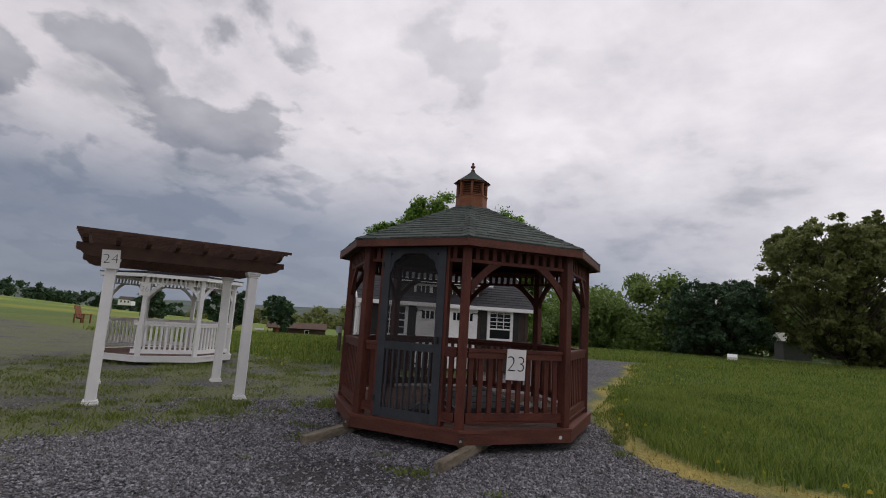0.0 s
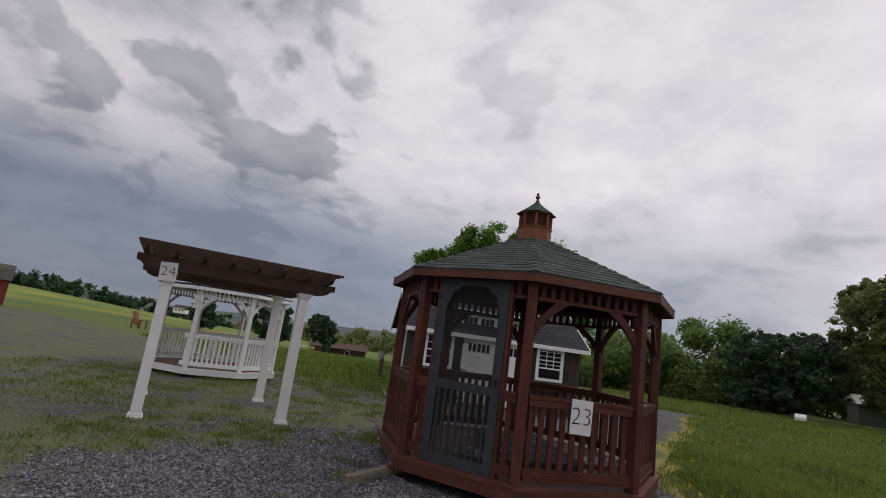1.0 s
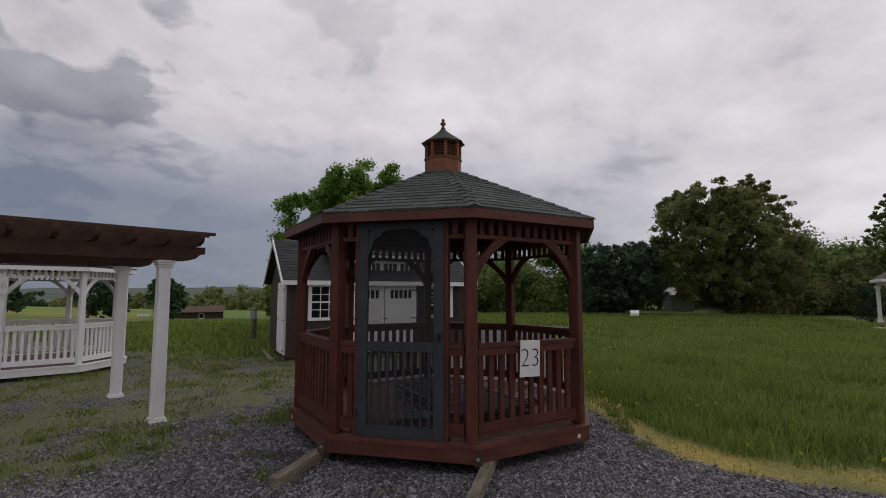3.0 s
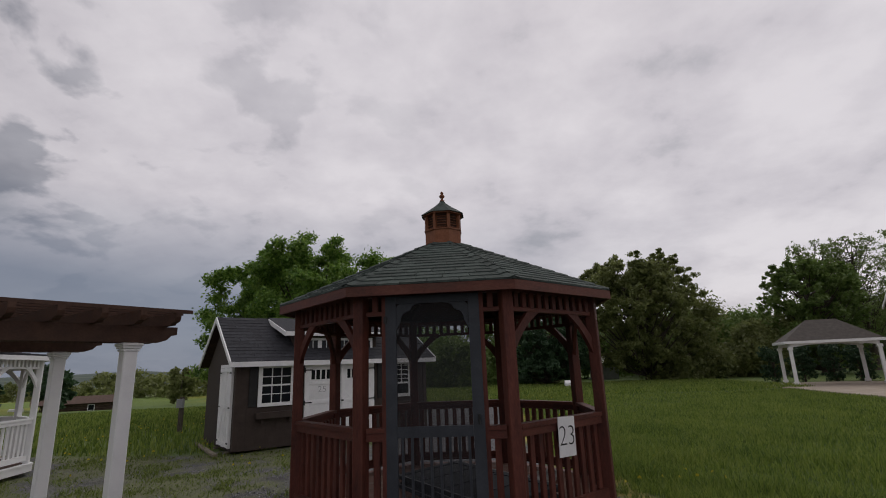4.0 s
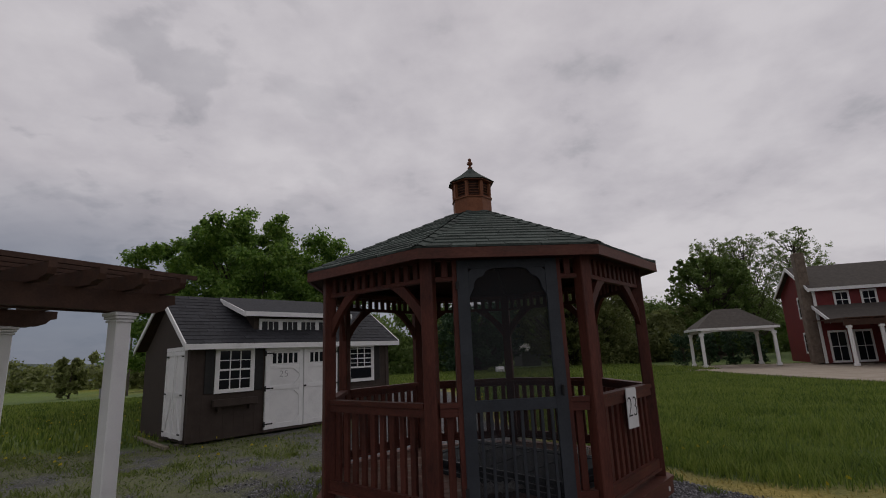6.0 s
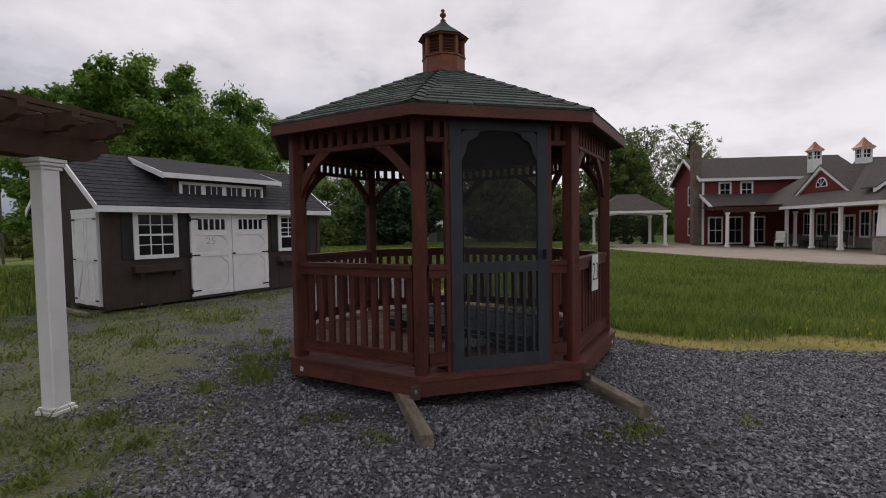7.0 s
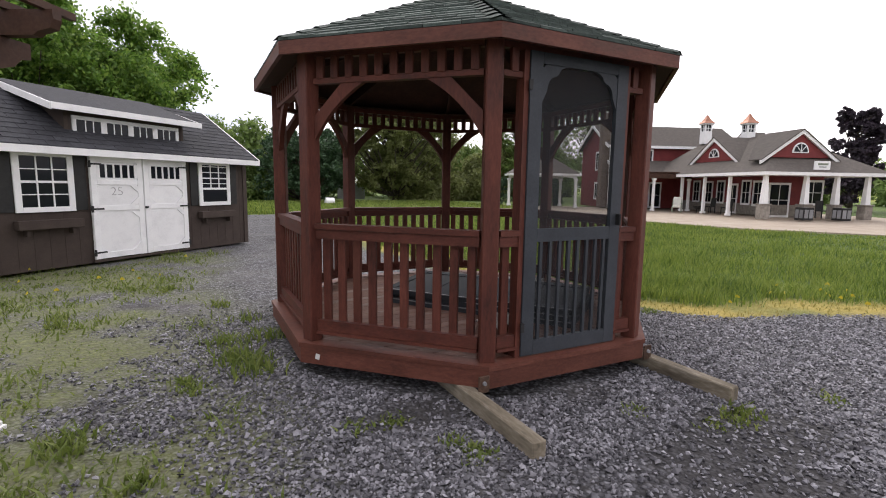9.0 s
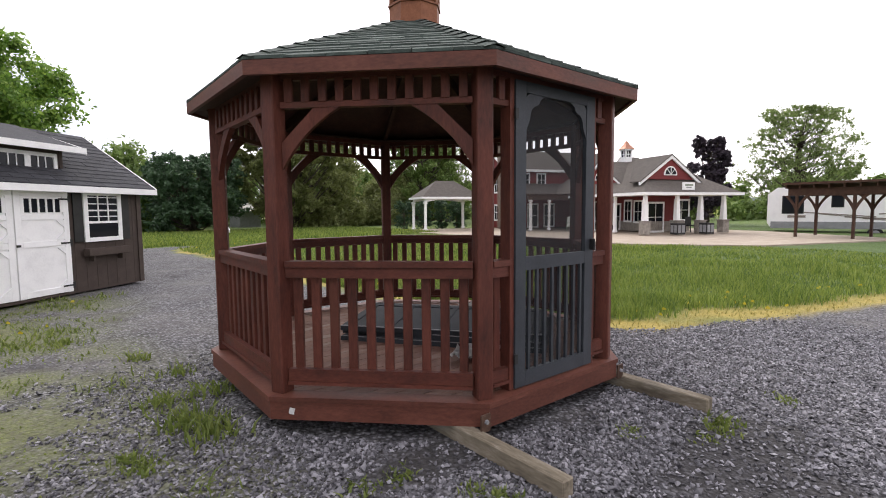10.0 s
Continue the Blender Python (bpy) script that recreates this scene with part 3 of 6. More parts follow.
        if not door:
            for s in (-1, 1):
                out = [(s * x, z) for x, z in brace_outline(0.41, 0.41, 0.18)]
                bm = add_prism(bmesh.new(), out, 0.042, f @ pose(-s * clear, -0.021, 2.245))
                part("corner_brace", bm, wood, g)
        elif screened:
            for s in (-1, 1):
                part("door_jamb", add_prism(bmesh.new(), [(s * 0.475 - 0.02, Z_DECK), (s * 0.475 + 0.02, Z_DECK), (s * 0.475 + 0.02, 2.43), (s * 0.475 - 0.02, 2.43)], 0.09, f @ pose(0, -0.045, 0)), wood, g)
    # roof: eight panels of overlapping courses, over a boarded underside with its shade put into the brown
    r_e, z_e, r_t, z_t = 2.10, 2.52, 0.26, apex
    bm = bmesh.new()
    lo = [bm.verts.new(((r_e - 0.03) * math.cos(a), (r_e - 0.03) * math.sin(a), z_e - 0.03)) for a in ang]
    hi = [bm.verts.new((r_t * math.cos(a), r_t * math.sin(a), z_t - 0.03)) for a in ang]
    for i in range(8):
        bm.faces.new((lo[i], lo[(i + 1) % 8], hi[(i + 1) % 8], hi[i]))
    bm.faces.new(hi)
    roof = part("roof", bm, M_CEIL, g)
    rng = random.Random(5)
    courses = 15
    for i in range(8):
        a, b = ang[i], ang[(i + 1) % 8]
        for c in range(courses):
            u0, u1 = c / courses, min(1.0, (c + 1.12) / courses)
            n_tab = max(1, round((1 - u0) * 6))
            off = 0.5 * (c % 2)
            cuts = [0.0] + [min(0.985, max(0.015, (j + off + rng.uniform(-0.1, 0.1)) / n_tab)) for j in range(n_tab + 1) if 0.03 < (j + off) / n_tab < 0.97] + [1.0]
            for p, q in zip(cuts[:-1], cuts[1:]):
                def at(w, u, dz):
                    r = r_e + (r_t - r_e) * u
                    x0, y0, x1, y1 = r * math.cos(a), r * math.sin(a), r * math.cos(b), r * math.sin(b)
                    return (x0 + (x1 - x0) * w, y0 + (y1 - y0) * w, z_e + (z_t - z_e) * u + dz)
                lift = 0.013 + rng.uniform(-0.002, 0.005)
                e = 0.004 if q < 1 else 0.0
                bm = bmesh.new()
                v = [bm.verts.new(pt) for pt in (at(p, u0, lift), at(q - e, u0, lift), at(q - e, u1, 0.004), at(p, u1, 0.004), at(p, u0, -0.004), at(q - e, u0, -0.004))]
                bm.faces.new((v[0], v[1], v[2], v[3]))
                bm.faces.new((v[4], v[5], v[1], v[0]))
                bm.faces.new((v[4], v[0], v[3]))
                bm.faces.new((v[5], v[2], v[1]))
                part("shingle", bm, shingle, roof)
        # hip cap
    for a in ang:
        for c in range(12):
            u0, u1 = c / 12, (c + 1.15) / 12
            bm = bmesh.new()
            pts = []
            for u, dz in ((u0, 0.028), (u1, 0.016)):
                r = r_e + (r_t - r_e) * min(u, 1.0)
                for s in (-0.075, 0, 0.075):
                    x, y = r * math.cos(a) - s * math.sin(a), r * math.sin(a) + s * math.cos(a)
                    pts.append(bm.verts.new((x, y, z_e + (z_t - z_e) * min(u, 1.0) + dz - (0.024 if s else 0.0))))
            bm.faces.new((pts[0], pts[1], pts[4], pts[3]))
            bm.faces.new((pts[1], pts[2], pts[5], pts[4]))
            part("hip_shingle", bm, shingle, roof)
    for k in range(8):
        f = face_pose(r_e, k)
        L = 2 * r_e * math.sin(radians(22.5))
        part("fascia", add_prism(bmesh.new(), [(-L / 2, 2.42), (L / 2, 2.42), (L / 2, 2.512), (-L / 2, 2.512)], 0.03, f), rim_wood if screened else wood, g)
        f2 = face_pose(r_e - 0.035, k)
        L2 = 2 * (r_e - 0.035) * math.sin(radians(22.5))
        inn = 1.80 / (r_e - 0.035)
        a_, b2 = f2 @ Vector((-L2 / 2, 0, 2.45)), f2 @ Vector((L2 / 2, 0, 2.45))
        # the soffit takes the ceiling brown, so the eave's shadow is in its colour
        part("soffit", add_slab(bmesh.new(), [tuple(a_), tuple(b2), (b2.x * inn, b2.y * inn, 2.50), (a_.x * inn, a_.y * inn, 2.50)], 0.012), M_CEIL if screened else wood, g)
        # rafter on each hip, under the roof
        a = ang[k]
        bm = bmesh.new()
        p0, p1 = Vector((1.95 * math.cos(a), 1.95 * math.sin(a), 2.50)), Vector((0.2 * math.cos(a), 0.2 * math.sin(a), z_t - 0.12))
        mid = (p0 + p1) / 2
        ln = (p1 - p0).length
        q = (p1 - p0).to_track_quat("X", "Z").to_matrix().to_4x4()
        bmesh.ops.create_cube(bm, size=1.0, matrix=Matrix.Translation(mid) @ q @ Matrix.Diagonal((ln, 0.04, 0.10, 1)))
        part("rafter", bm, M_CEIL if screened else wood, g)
    if cupola:
        z_t = z_t + 0.09
        bm = bmesh.new()
        ring_solid(bm, 0.02, 0.255, z_t - 0.22, z_t + 0.10)
        part("cupola_base", bm, M_CEDAR, g)
        bm = bmesh.new()
        ring_solid(bm, 0.02, 0.268, z_t + 0.10, z_t + 0.12)
        part("cupola_sill", bm, M_CEDAR, g)
        body = part("cupola_body", ring_solid(bmesh.new(), 0.02, 0.215, z_t + 0.12, z_t + 0.325), M_CEIL, g)
        for k in range(8):
            f = face_pose(0.235, k)
            a = ang[k]
            part("cupola_post", box((0.04, 0.04, 0.205), (0.235 * math.cos(a), 0.235 * math.sin(a), z_t + 0.2225), (0, 0, math.degrees(a))), M_CEDAR, g)
            for j in range(5):
                part("louvre", box((0.155, 0.022, 0.006), tuple(f @ Vector((0, 0.012, z_t + 0.145 + 0.036 * j))), (28, 0, math.degrees(ang[k]) + 22.5 + 90)), M_CEDAR, body)
        part("cupola_eave", ring_solid(bmesh.new(), 0.02, 0.285, z_t + 0.325, z_t + 0.345), M_CEDAR, g)
        bm = bmesh.new()
        prof = [(0.31, z_t + 0.342), (0.235, z_t + 0.395), (0.14, z_t + 0.46), (0.06, z_t + 0.525), (0.02, z_t + 0.57)]
        rings = [[bm.verts.new((r * math.cos(a), r * math.sin(a), z)) for a in ang] for r, z in prof]
        for r0, r1 in zip(rings[:-1], rings[1:]):
            for i in range(8):
                bm.faces.new((r0[i], r0[(i + 1) % 8], r1[(i + 1) % 8], r1[i]))
        bm.faces.new(rings[0][::-1])
        bm.faces.new(rings[-1])
        part("cupola_roof", bm, shingle, g)
        bm = bmesh.new()
        zt = z_t + 0.56
        prof = [(0.03, 0), (0.034, 0.015), (0.016, 0.03), (0.014, 0.045), (0.034, 0.06), (0.04, 0.078), (0.03, 0.095), (0.013, 0.105), (0.022, 0.118), (0.024, 0.13), (0.014, 0.143), (0.002, 0.152)]
        rings = [[bm.verts.new((r * math.cos(2 * math.pi * i / 12), r * math.sin(2 * math.pi * i / 12), zt + z)) for i in range(12)] for r, z in prof]
        for r0, r1 in zip(rings[:-1], rings[1:]):
            for i in range(12):
                bm.faces.new((r0[i], r0[(i + 1) % 12], r1[(i + 1) % 12], r1[i]))
        part("finial", bm, M_CEDAR, g, "turned wooden finial", True)
    if not screened:
        return g
    # screen door
    f = face_pose(R_POST, 1) @ pose(0, -0.062, 0)
    W, H0, H1 = 0.455, 0.285, 2.425
    door = part("screen_door", box((0.02, 0.02, 0.02), tuple(f @ Vector((W - 0.03, 0.0, 1.3)))), M_GREYDOOR, g, "slate-grey wooden screen door with a scalloped top and black mesh")

    def dpart(name, outline, depth=0.036, y=0.0, mat_=M_GREYDOOR):
        return part(name, add_prism(bmesh.new(), outline, depth, f @ pose(0, y, 0)), mat_, door)

    for s in (-1, 1):
        x0, x1 = sorted((s * W, s * (W - 0.105)))
        dpart("stile", [(x0, H0), (x1, H0), (x1, H1), (x0, H1)])
    iw = W - 0.107
    dpart("bottom_rail", [(-iw, H0), (iw, H0), (iw, H0 + 0.11), (-iw, H0 + 0.11)])
    dpart("lock_rail", [(-iw, 1.12), (iw, 1.12), (iw, 1.215), (-iw, 1.215)])
    dpart("top_rail", [(-iw, H1 - 0.075), (iw, H1 - 0.075), (iw, H1), (-iw, H1)])
    for s in (-1, 1):
        o = [(iw, H1 - 0.105), (iw - 0.03, H1 - 0.077), (iw - 0.24, H1 - 0.077)]
        for i in range(6):
            a = math.pi / 2 * i / 5
            o.append((iw - 0.24 + 0.10 * math.sin(a) * 1.0, H1 - 0.077 - 0.055 * (1 - math.cos(a))))
        for i in range(6):
            a = math.pi / 2 * i / 5
            o.append((iw - 0.115 + 0.075 * math.sin(a), H1 - 0.15 - 0.10 * (1 - math.cos(a))))
        o += [(iw - 0.03, H1 - 0.27), (iw, H1 - 0.33)]
        dpart("corner_scallop", [(s * x, z) for x, z in o], 0.028, 0.004)
    for i in range(8):
        x = -iw + 2 * iw * (i + 0.5) / 8
        dpart("door_baluster", [(x - 0.012, H0 + 0.11), (x + 0.012, H0 + 0.11), (x + 0.012, 1.12), (x - 0.012, 1.12)], 0.02, 0.002)
    dpart("screen", [(-iw, H0 + 0.1), (iw, H0 + 0.1), (iw, H1 - 0.07), (-iw, H1 - 0.07)], 0.002, 0.026, M_SCREEN)
    part("handle", add_box(bmesh.new(), (0.02, 0.05, 0.09), tuple(f @ Vector((W - 0.05, -0.03, 1.27))), bevel=0.006), M_BLACK, door, "black door handle")
    for z in (0.5, 2.2):
        part("hinge", box((0.03, 0.012, 0.07), tuple(f @ Vector((-W + 0.0, -0.006, z)))), M_BLACK, door)
    return g


gz_brown = gazebo(pose(0, 0, 0), "red-brown octagonal wooden gazebo with screen door and green shingle roof", M_STAIN, M_STAIN_H, M_RIM, M_DECK, M_SHINGLE, 3.34, True, True)

# ---- two timber skids under the gazebo ----
for x in (-0.87, 0.87):
    s = link_mesh("skid_beam", box((0.095, 4.3, 0.112), (0, 0, 0.055), bevel=0.008), M_SKID)
    s.matrix_world = pose(x, -0.40, 0.0)
    tagged(s, "weathered treated timber skid beam lying on the gravel under the gazebo", "beam", "skid beams")


# ---- number cards ----
def number_card(m, w, h, body, size, label, ink):
    c = thing("number_sign", m, label, "sign")
    part("card", box((w, 0.008, h), (0, 0, 0)), M_PAPER, c)
    text_curve(body, size, ink, c, pose(0, -0.006, 0, 90, 0, 0), "number")
    return c


number_card(face_pose(R_POST, 2) @ pose(-0.02, -0.062, 1.03, 0, 2, 0), 0.26, 0.37, "23", 0.27, "white card with a handwritten black number on the gazebo rail", M_INK)

# ---- garden shed ----
SH = pose(-3.440, 6.697, -0.107, 0, 0, 41.3) @ Matrix.Diagonal((1.135, 1.003, 0.987, 1))   # x along the front, y into the shed, at the middle of the double doors
SX0, SX1, SD, SE, SR = -2.34, 2.42, 3.05, 2.16, 3.40
shed = thing("garden_shed", SH, "dark brown garden shed with white doors, dormer and charcoal roof", "shed")
bm = bmesh.new()
add_box(bm, (SX1 - SX0, 0.10, 2.0), ((SX0 + SX1) / 2, 0.05, 1.14))
add_box(bm, (SX1 - SX0, 0.10, 2.0), ((SX0 + SX1) / 2, SD - 0.05, 1.14))
for x in (SX0 + 0.05, SX1 - 0.05):
    add_prism(bm, [(0.1, 0.14), (SD - 0.1, 0.14), (SD - 0.1, 2.14), (SD / 2, SR - 0.14), (0.1, 2.14)], 0.10, pose(x + 0.05, 0, 0, 0, 0, 90))
part("wall", bm, M_SHED, shed)
rng = random.Random(3)
x = SX0 + 0.05
while x < SX1:
    part("siding_groove", box((0.010, 0.006, 1.98), (x, -0.001, 1.14)), M_SHED, shed)
    x += 0.205
for k, y in enumerate((0.35, 1.5, 2.7)):
    part("runner", box((SX1 - SX0 + 0.1, 0.12, 0.14), ((SX0 + SX1) / 2, y, 0.05)), M_SKID, shed)
# main roof with shingle courses
roof_s = part("roof", box((0.1, 0.1, 0.02), (0, SD / 2, SR - 0.05)), M_SHINGLE_D, shed)
ov, ovx = 0.26, 0.16
ys, zs = -ov, SE + 0.02
run = SD / 2 + ov
slope = (SR - zs) / run
for sgn in (0, 1):
    def rp(x, d):
        y = -ov + d if sgn == 0 else SD + ov - d
        return (x, y, zs + d * slope)
    for c in range(14):
        d0, d1 = run * c / 14, min(run, run * (c + 1.1) / 14)
        lift = 0.014
        bm = bmesh.new()
        add_slab(bm, [(*rp(SX0 - ovx, d0)[:2], rp(0, d0)[2] + lift), (*rp(SX1 + ovx, d0)[:2], rp(0, d0)[2] + lift), (*rp(SX1 + ovx, d1)[:2], rp(0, d1)[2] + 0.002), (*rp(SX0 - ovx, d1)[:2], rp(0, d1)[2] + 0.002)], 0.02)
        part("shingle_course", bm, M_SHINGLE_D, roof_s)
        if sgn == 0:
            xa, j = SX0 - ovx, 0
            while xa < SX1 + ovx - 0.02:
                xb = min(SX1 + ovx, xa + (0.17 if j == 0 and c % 2 else 0.33))
                up_ = rng.uniform(0.003, 0.010)
                dd0 = d0 - rng.uniform(0.0, 0.012)
                bm = add_slab(bmesh.new(), [(*rp(xa + 0.004, dd0)[:2], rp(0, dd0)[2] + lift + up_), (*rp(xb - 0.004, dd0)[:2], rp(0, dd0)[2] + lift + up_), (*rp(xb - 0.004, d1)[:2], rp(0, d1)[2] + 0.008), (*rp(xa + 0.004, d1)[:2], rp(0, d1)[2] + 0.008)], 0.008)
                part("shingle", bm, M_SHINGLE_D, roof_s)
                xa, j = xb, j + 1
part("roof_deck", add_slab(add_slab(bmesh.new(), [(SX0 - ovx, -ov, zs - 0.012), (SX1 + ovx, -ov, zs - 0.012), (SX1 + ovx, SD / 2, SR - 0.012), (SX0 - ovx, SD / 2, SR - 0.012)], 0.05),
     [(SX1 + ovx, SD + ov, zs - 0.012), (SX0 - ovx, SD + ov, zs - 0.012), (SX0 - ovx, SD / 2, SR - 0.012), (SX1 + ovx, SD / 2, SR - 0.012)], 0.05), M_CEIL, shed)
part("eave_fascia", box((SX1 - SX0 + 2 * ovx + 0.03, 0.025, 0.12), ((SX0 + SX1) / 2, -ov - 0.012, SE - 0.045)), M_WHITEPAINT, shed, "white fascia board")
part("eave_soffit", box((SX1 - SX0, 0.25, 0.02), ((SX0 + SX1) / 2, -0.13, SE - 0.09)), M_WHITEPAINT, shed)
for x in (SX0 - ovx - 0.013, SX1 + ovx + 0.013):
    for s in (0, 1):
        ya, yb = (-ov - 0.02, SD / 2) if s == 0 else (SD + ov + 0.02, SD / 2)
        bm = bmesh.new()
        add_prism(bm, [(ya, SE - 0.10), (yb, SR - 0.12), (yb, SR + 0.015), (ya, SE + 0.03)], 0.025, pose(x + 0.012, 0, 0, 0, 0, 90))
        part("rake_board", bm, M_WHITEPAINT, shed)
for x in (SX0, SX1):
    part("corner_board", box((0.10, 0.02, 1.98), (x - math.copysign(0.045, x), -0.012, 1.14)), M_SHED, shed)


def window_unit(parent, cx, cz, w, h, cols, rows, y=-0.02):
    wn = part("window", box((w - 0.08, 0.02, h - 0.08), (cx, y + 0.005, cz)), M_GLASS, parent, "white framed sash window with dark panes")
    fr = 0.085
    for s in (-1, 1):
        part("window_frame", box((fr, 0.035, h), (cx + s * (w / 2 - fr / 2), y - 0.008, cz), bevel=0.004), M_WHITEPAINT, wn)
        part("window_frame", box((w - 2 * fr, 0.035, fr), (cx, y - 0.008, cz + s * (h / 2 - fr / 2)), bevel=0.004), M_WHITEPAINT, wn)
    iw2, ih = w - 2 * fr, h - 2 * fr
    for i in range(1, cols):
        part("muntin", box((0.018, 0.018, ih), (cx - iw2 / 2 + iw2 * i / cols, y - 0.012, cz)), M_WHITEPAINT, wn)
    for j in range(1, rows):
        part("muntin", box((iw2, 0.019, 0.018 if j != rows // 2 else 0.04), (cx, y - 0.0125, cz - ih / 2 + ih * j / rows)), M_WHITEPAINT, wn)
    return wn


for cx in (-1.49, 1.56):
    if cx < 0:
        window_unit(shed, cx, 1.60, 0.78, 1.0, 3, 4)
    else:
        open_w = window_unit(shed, cx, 1.60, 0.78, 1.0, 1, 1)
        for zz, hh in ((1.98, 0.018), (1.85, 0.018), (1.72, 0.03), (1.60, 0.018), (1.485, 0.045)):
            part("muntin", box((0.61, 0.019, hh), (cx, -0.0325, zz)), M_WHITEPAINT, open_w)
        for i in (1, 2):
            part("muntin", box((0.018, 0.018, 0.54), (cx - 0.305 + 0.61 * i / 3, -0.032, 1.775)), M_WHITEPAINT, open_w)
    for s in (-1, 1):
        part("shutter", box((0.17, 0.025, 0.98), (cx + s * 0.49, -0.014, 1.60), bevel=0.004), M_BLACK, shed, "black shutter")
    bx = part("window_box", box((0.86, 0.14, 0.15), (cx, -0.09, 0.90), bevel=0.006), M_SHED, shed, "dark brown window box")
    for s in (-1, 1):
        part("bracket", box((0.04, 0.12, 0.12), (cx + s * 0.3, -0.06, 0.78)), M_SHED, bx)
for s in (-1, 1):
    d = part("door", box((0.865, 0.035, 1.86), (s * 0.44, -0.03, 1.13), bevel=0.004), M_WHITEPAINT, shed, "white painted shed door with transom panes")
    x0, x1 = s * 0.44 - 0.4325, s * 0.44 + 0.4325
    for xx in (x0 + 0.05, x1 - 0.05):
        part("door_trim", box((0.095, 0.022, 1.86), (xx, -0.056, 1.13), bevel=0.003), M_WHITEPAINT, d)
    for zz, hh in ((0.26, 0.11), (1.13, 0.10), (1.60, 0.08), (2.02, 0.09)):
        part("door_trim", box((0.672, 0.022, hh), (s * 0.44, -0.056, zz), bevel=0.003), M_WHITEPAINT, d)
    for sx in (-1, 1):
        for zz, sz in ((0.36, 1), (1.0, -1), (1.24, 1), (1.50, -1)):
            bm = add_prism(bmesh.new(), [(0, 0), (0.13, 0), (0, 0.13)], 0.02, pose(s * 0.44 - sx * 0.336, -0.066, zz - sz * 0.045) @ Matrix.Diagonal((sx, 1, sz, 1)))
            part("corner_block", bm, M_WHITEPAINT, d)
    g_ = part("transom_glass", box((0.62, 0.012, 0.24), (s * 0.44, -0.052, 1.81)), M_GLASS, d, "dark transom glass")
    for i in range(6):
        part("transom_bar", box((0.03 if i % 5 else 0.05, 0.02, 0.25), (s * 0.44 - 0.31 + 0.62 * i / 5, -0.058, 1.81)), M_WHITEPAINT, g_)
    xe = s * 0.845
    for zz in (0.32, 1.12, 1.93):
        h_ = part("strap_hinge", box((0.17, 0.01, 0.03), (xe - s * 0.06, -0.072, zz)), M_BLACK, d, "black strap hinge")
        part("hinge_plate", box((0.035, 0.011, 0.12), (xe + s * 0.035, -0.073, zz)), M_BLACK, h_)
part("latch", box((0.05, 0.03, 0.04), (0.03, -0.08, 1.12)), M_BLACK, shed)
text_curve("25", 0.22, M_GREYINK, shed, pose(-0.46, -0.052, 1.43, 90, 0, 0), "number", "faint grey handwritten number on the door")
# ramp shade board below the doors
part("threshold", box((1.78, 0.05, 0.05), (0, -0.03, 0.17)), M_SHED, shed)
# dormer
dx0, dx1 = -1.04, 1.06
cheek = [(0.22, 2.30), (1.5, 2.9), (1.5, 3.22), (0.22, 2.86)]
dorm = part("dormer", add_prism(bmesh.new(), cheek, 0.06, pose(dx0 + 0.06, 0, 0, 0, 0, 90)), M_SHED, shed, "dark dormer with a strip of white framed windows")
part("dormer_cheek", add_prism(bmesh.new(), cheek, 0.06, pose(dx1, 0, 0, 0, 0, 90)), M_SHED, dorm)
part("dormer_front", box((dx1 - dx0 - 0.13, 0.05, 0.52), ((dx0 + dx1) / 2, 0.25, 2.60)), M_SHED, dorm)
bx0, bx1, bz0, bz1 = -0.93, 0.95, 2.44, 2.78
for z_ in (bz0 + 0.03, bz1 - 0.035):
    part("strip_rail", box((bx1 - bx0, 0.035, 0.06 if z_ < 2.6 else 0.07), ((bx0 + bx1) / 2, 0.213, z_), bevel=0.004), M_WHITEPAINT, dorm, "white window strip frame")
for i in range(5):
    part("strip_post", box((0.06 if i % 4 == 0 else 0.095, 0.033, bz1 - bz0 - 0.13), (bx0 + 0.03 + (bx1 - bx0 - 0.06) * i / 4, 0.213, (bz0 + bz1) / 2 - 0.005), bevel=0.003), M_WHITEPAINT, dorm)
for i in range(4):
    cx = bx0 + 0.03 + (bx1 - bx0 - 0.06) * (i + 0.5) / 4
    p_ = part("dormer_window", box((0.37, 0.012, 0.22), (cx, 0.218, 2.605)), M_GLASS, dorm)
    for j in (1, 2):
        part("muntin", box((0.016, 0.014, 0.22), (cx - 0.18 + 0.36 * j / 3, 0.207, 2.605)), M_WHITEPAINT, p_)
bm = add_slab(bmesh.new(), [(dx0 - 0.28, -0.02, 2.91), (dx1 + 0.22, -0.02, 2.91), (dx1 + 0.22, SD / 2, SR + 0.03), (dx0 - 0.28, SD / 2, SR + 0.03)], 0.04)
part("dormer_roof", bm, M_SHINGLE_D, dorm)
part("dormer_fascia", box((dx1 - dx0 + 0.53, 0.03, 0.11), ((dx0 + dx1) / 2 - 0.03, -0.036, 2.87)), M_WHITEPAINT, dorm)
for xx in (dx0 - 0.29, dx1 + 0.23):
    part("dormer_rake", add_prism(bmesh.new(), [(-0.03, 2.80), (SD / 2 - 0.1, 3.26), (SD / 2 - 0.1, 3.38), (-0.03, 2.915)], 0.03, pose(xx + 0.015, 0, 0, 0, 0, 90)), M_WHITEPAINT, dorm)
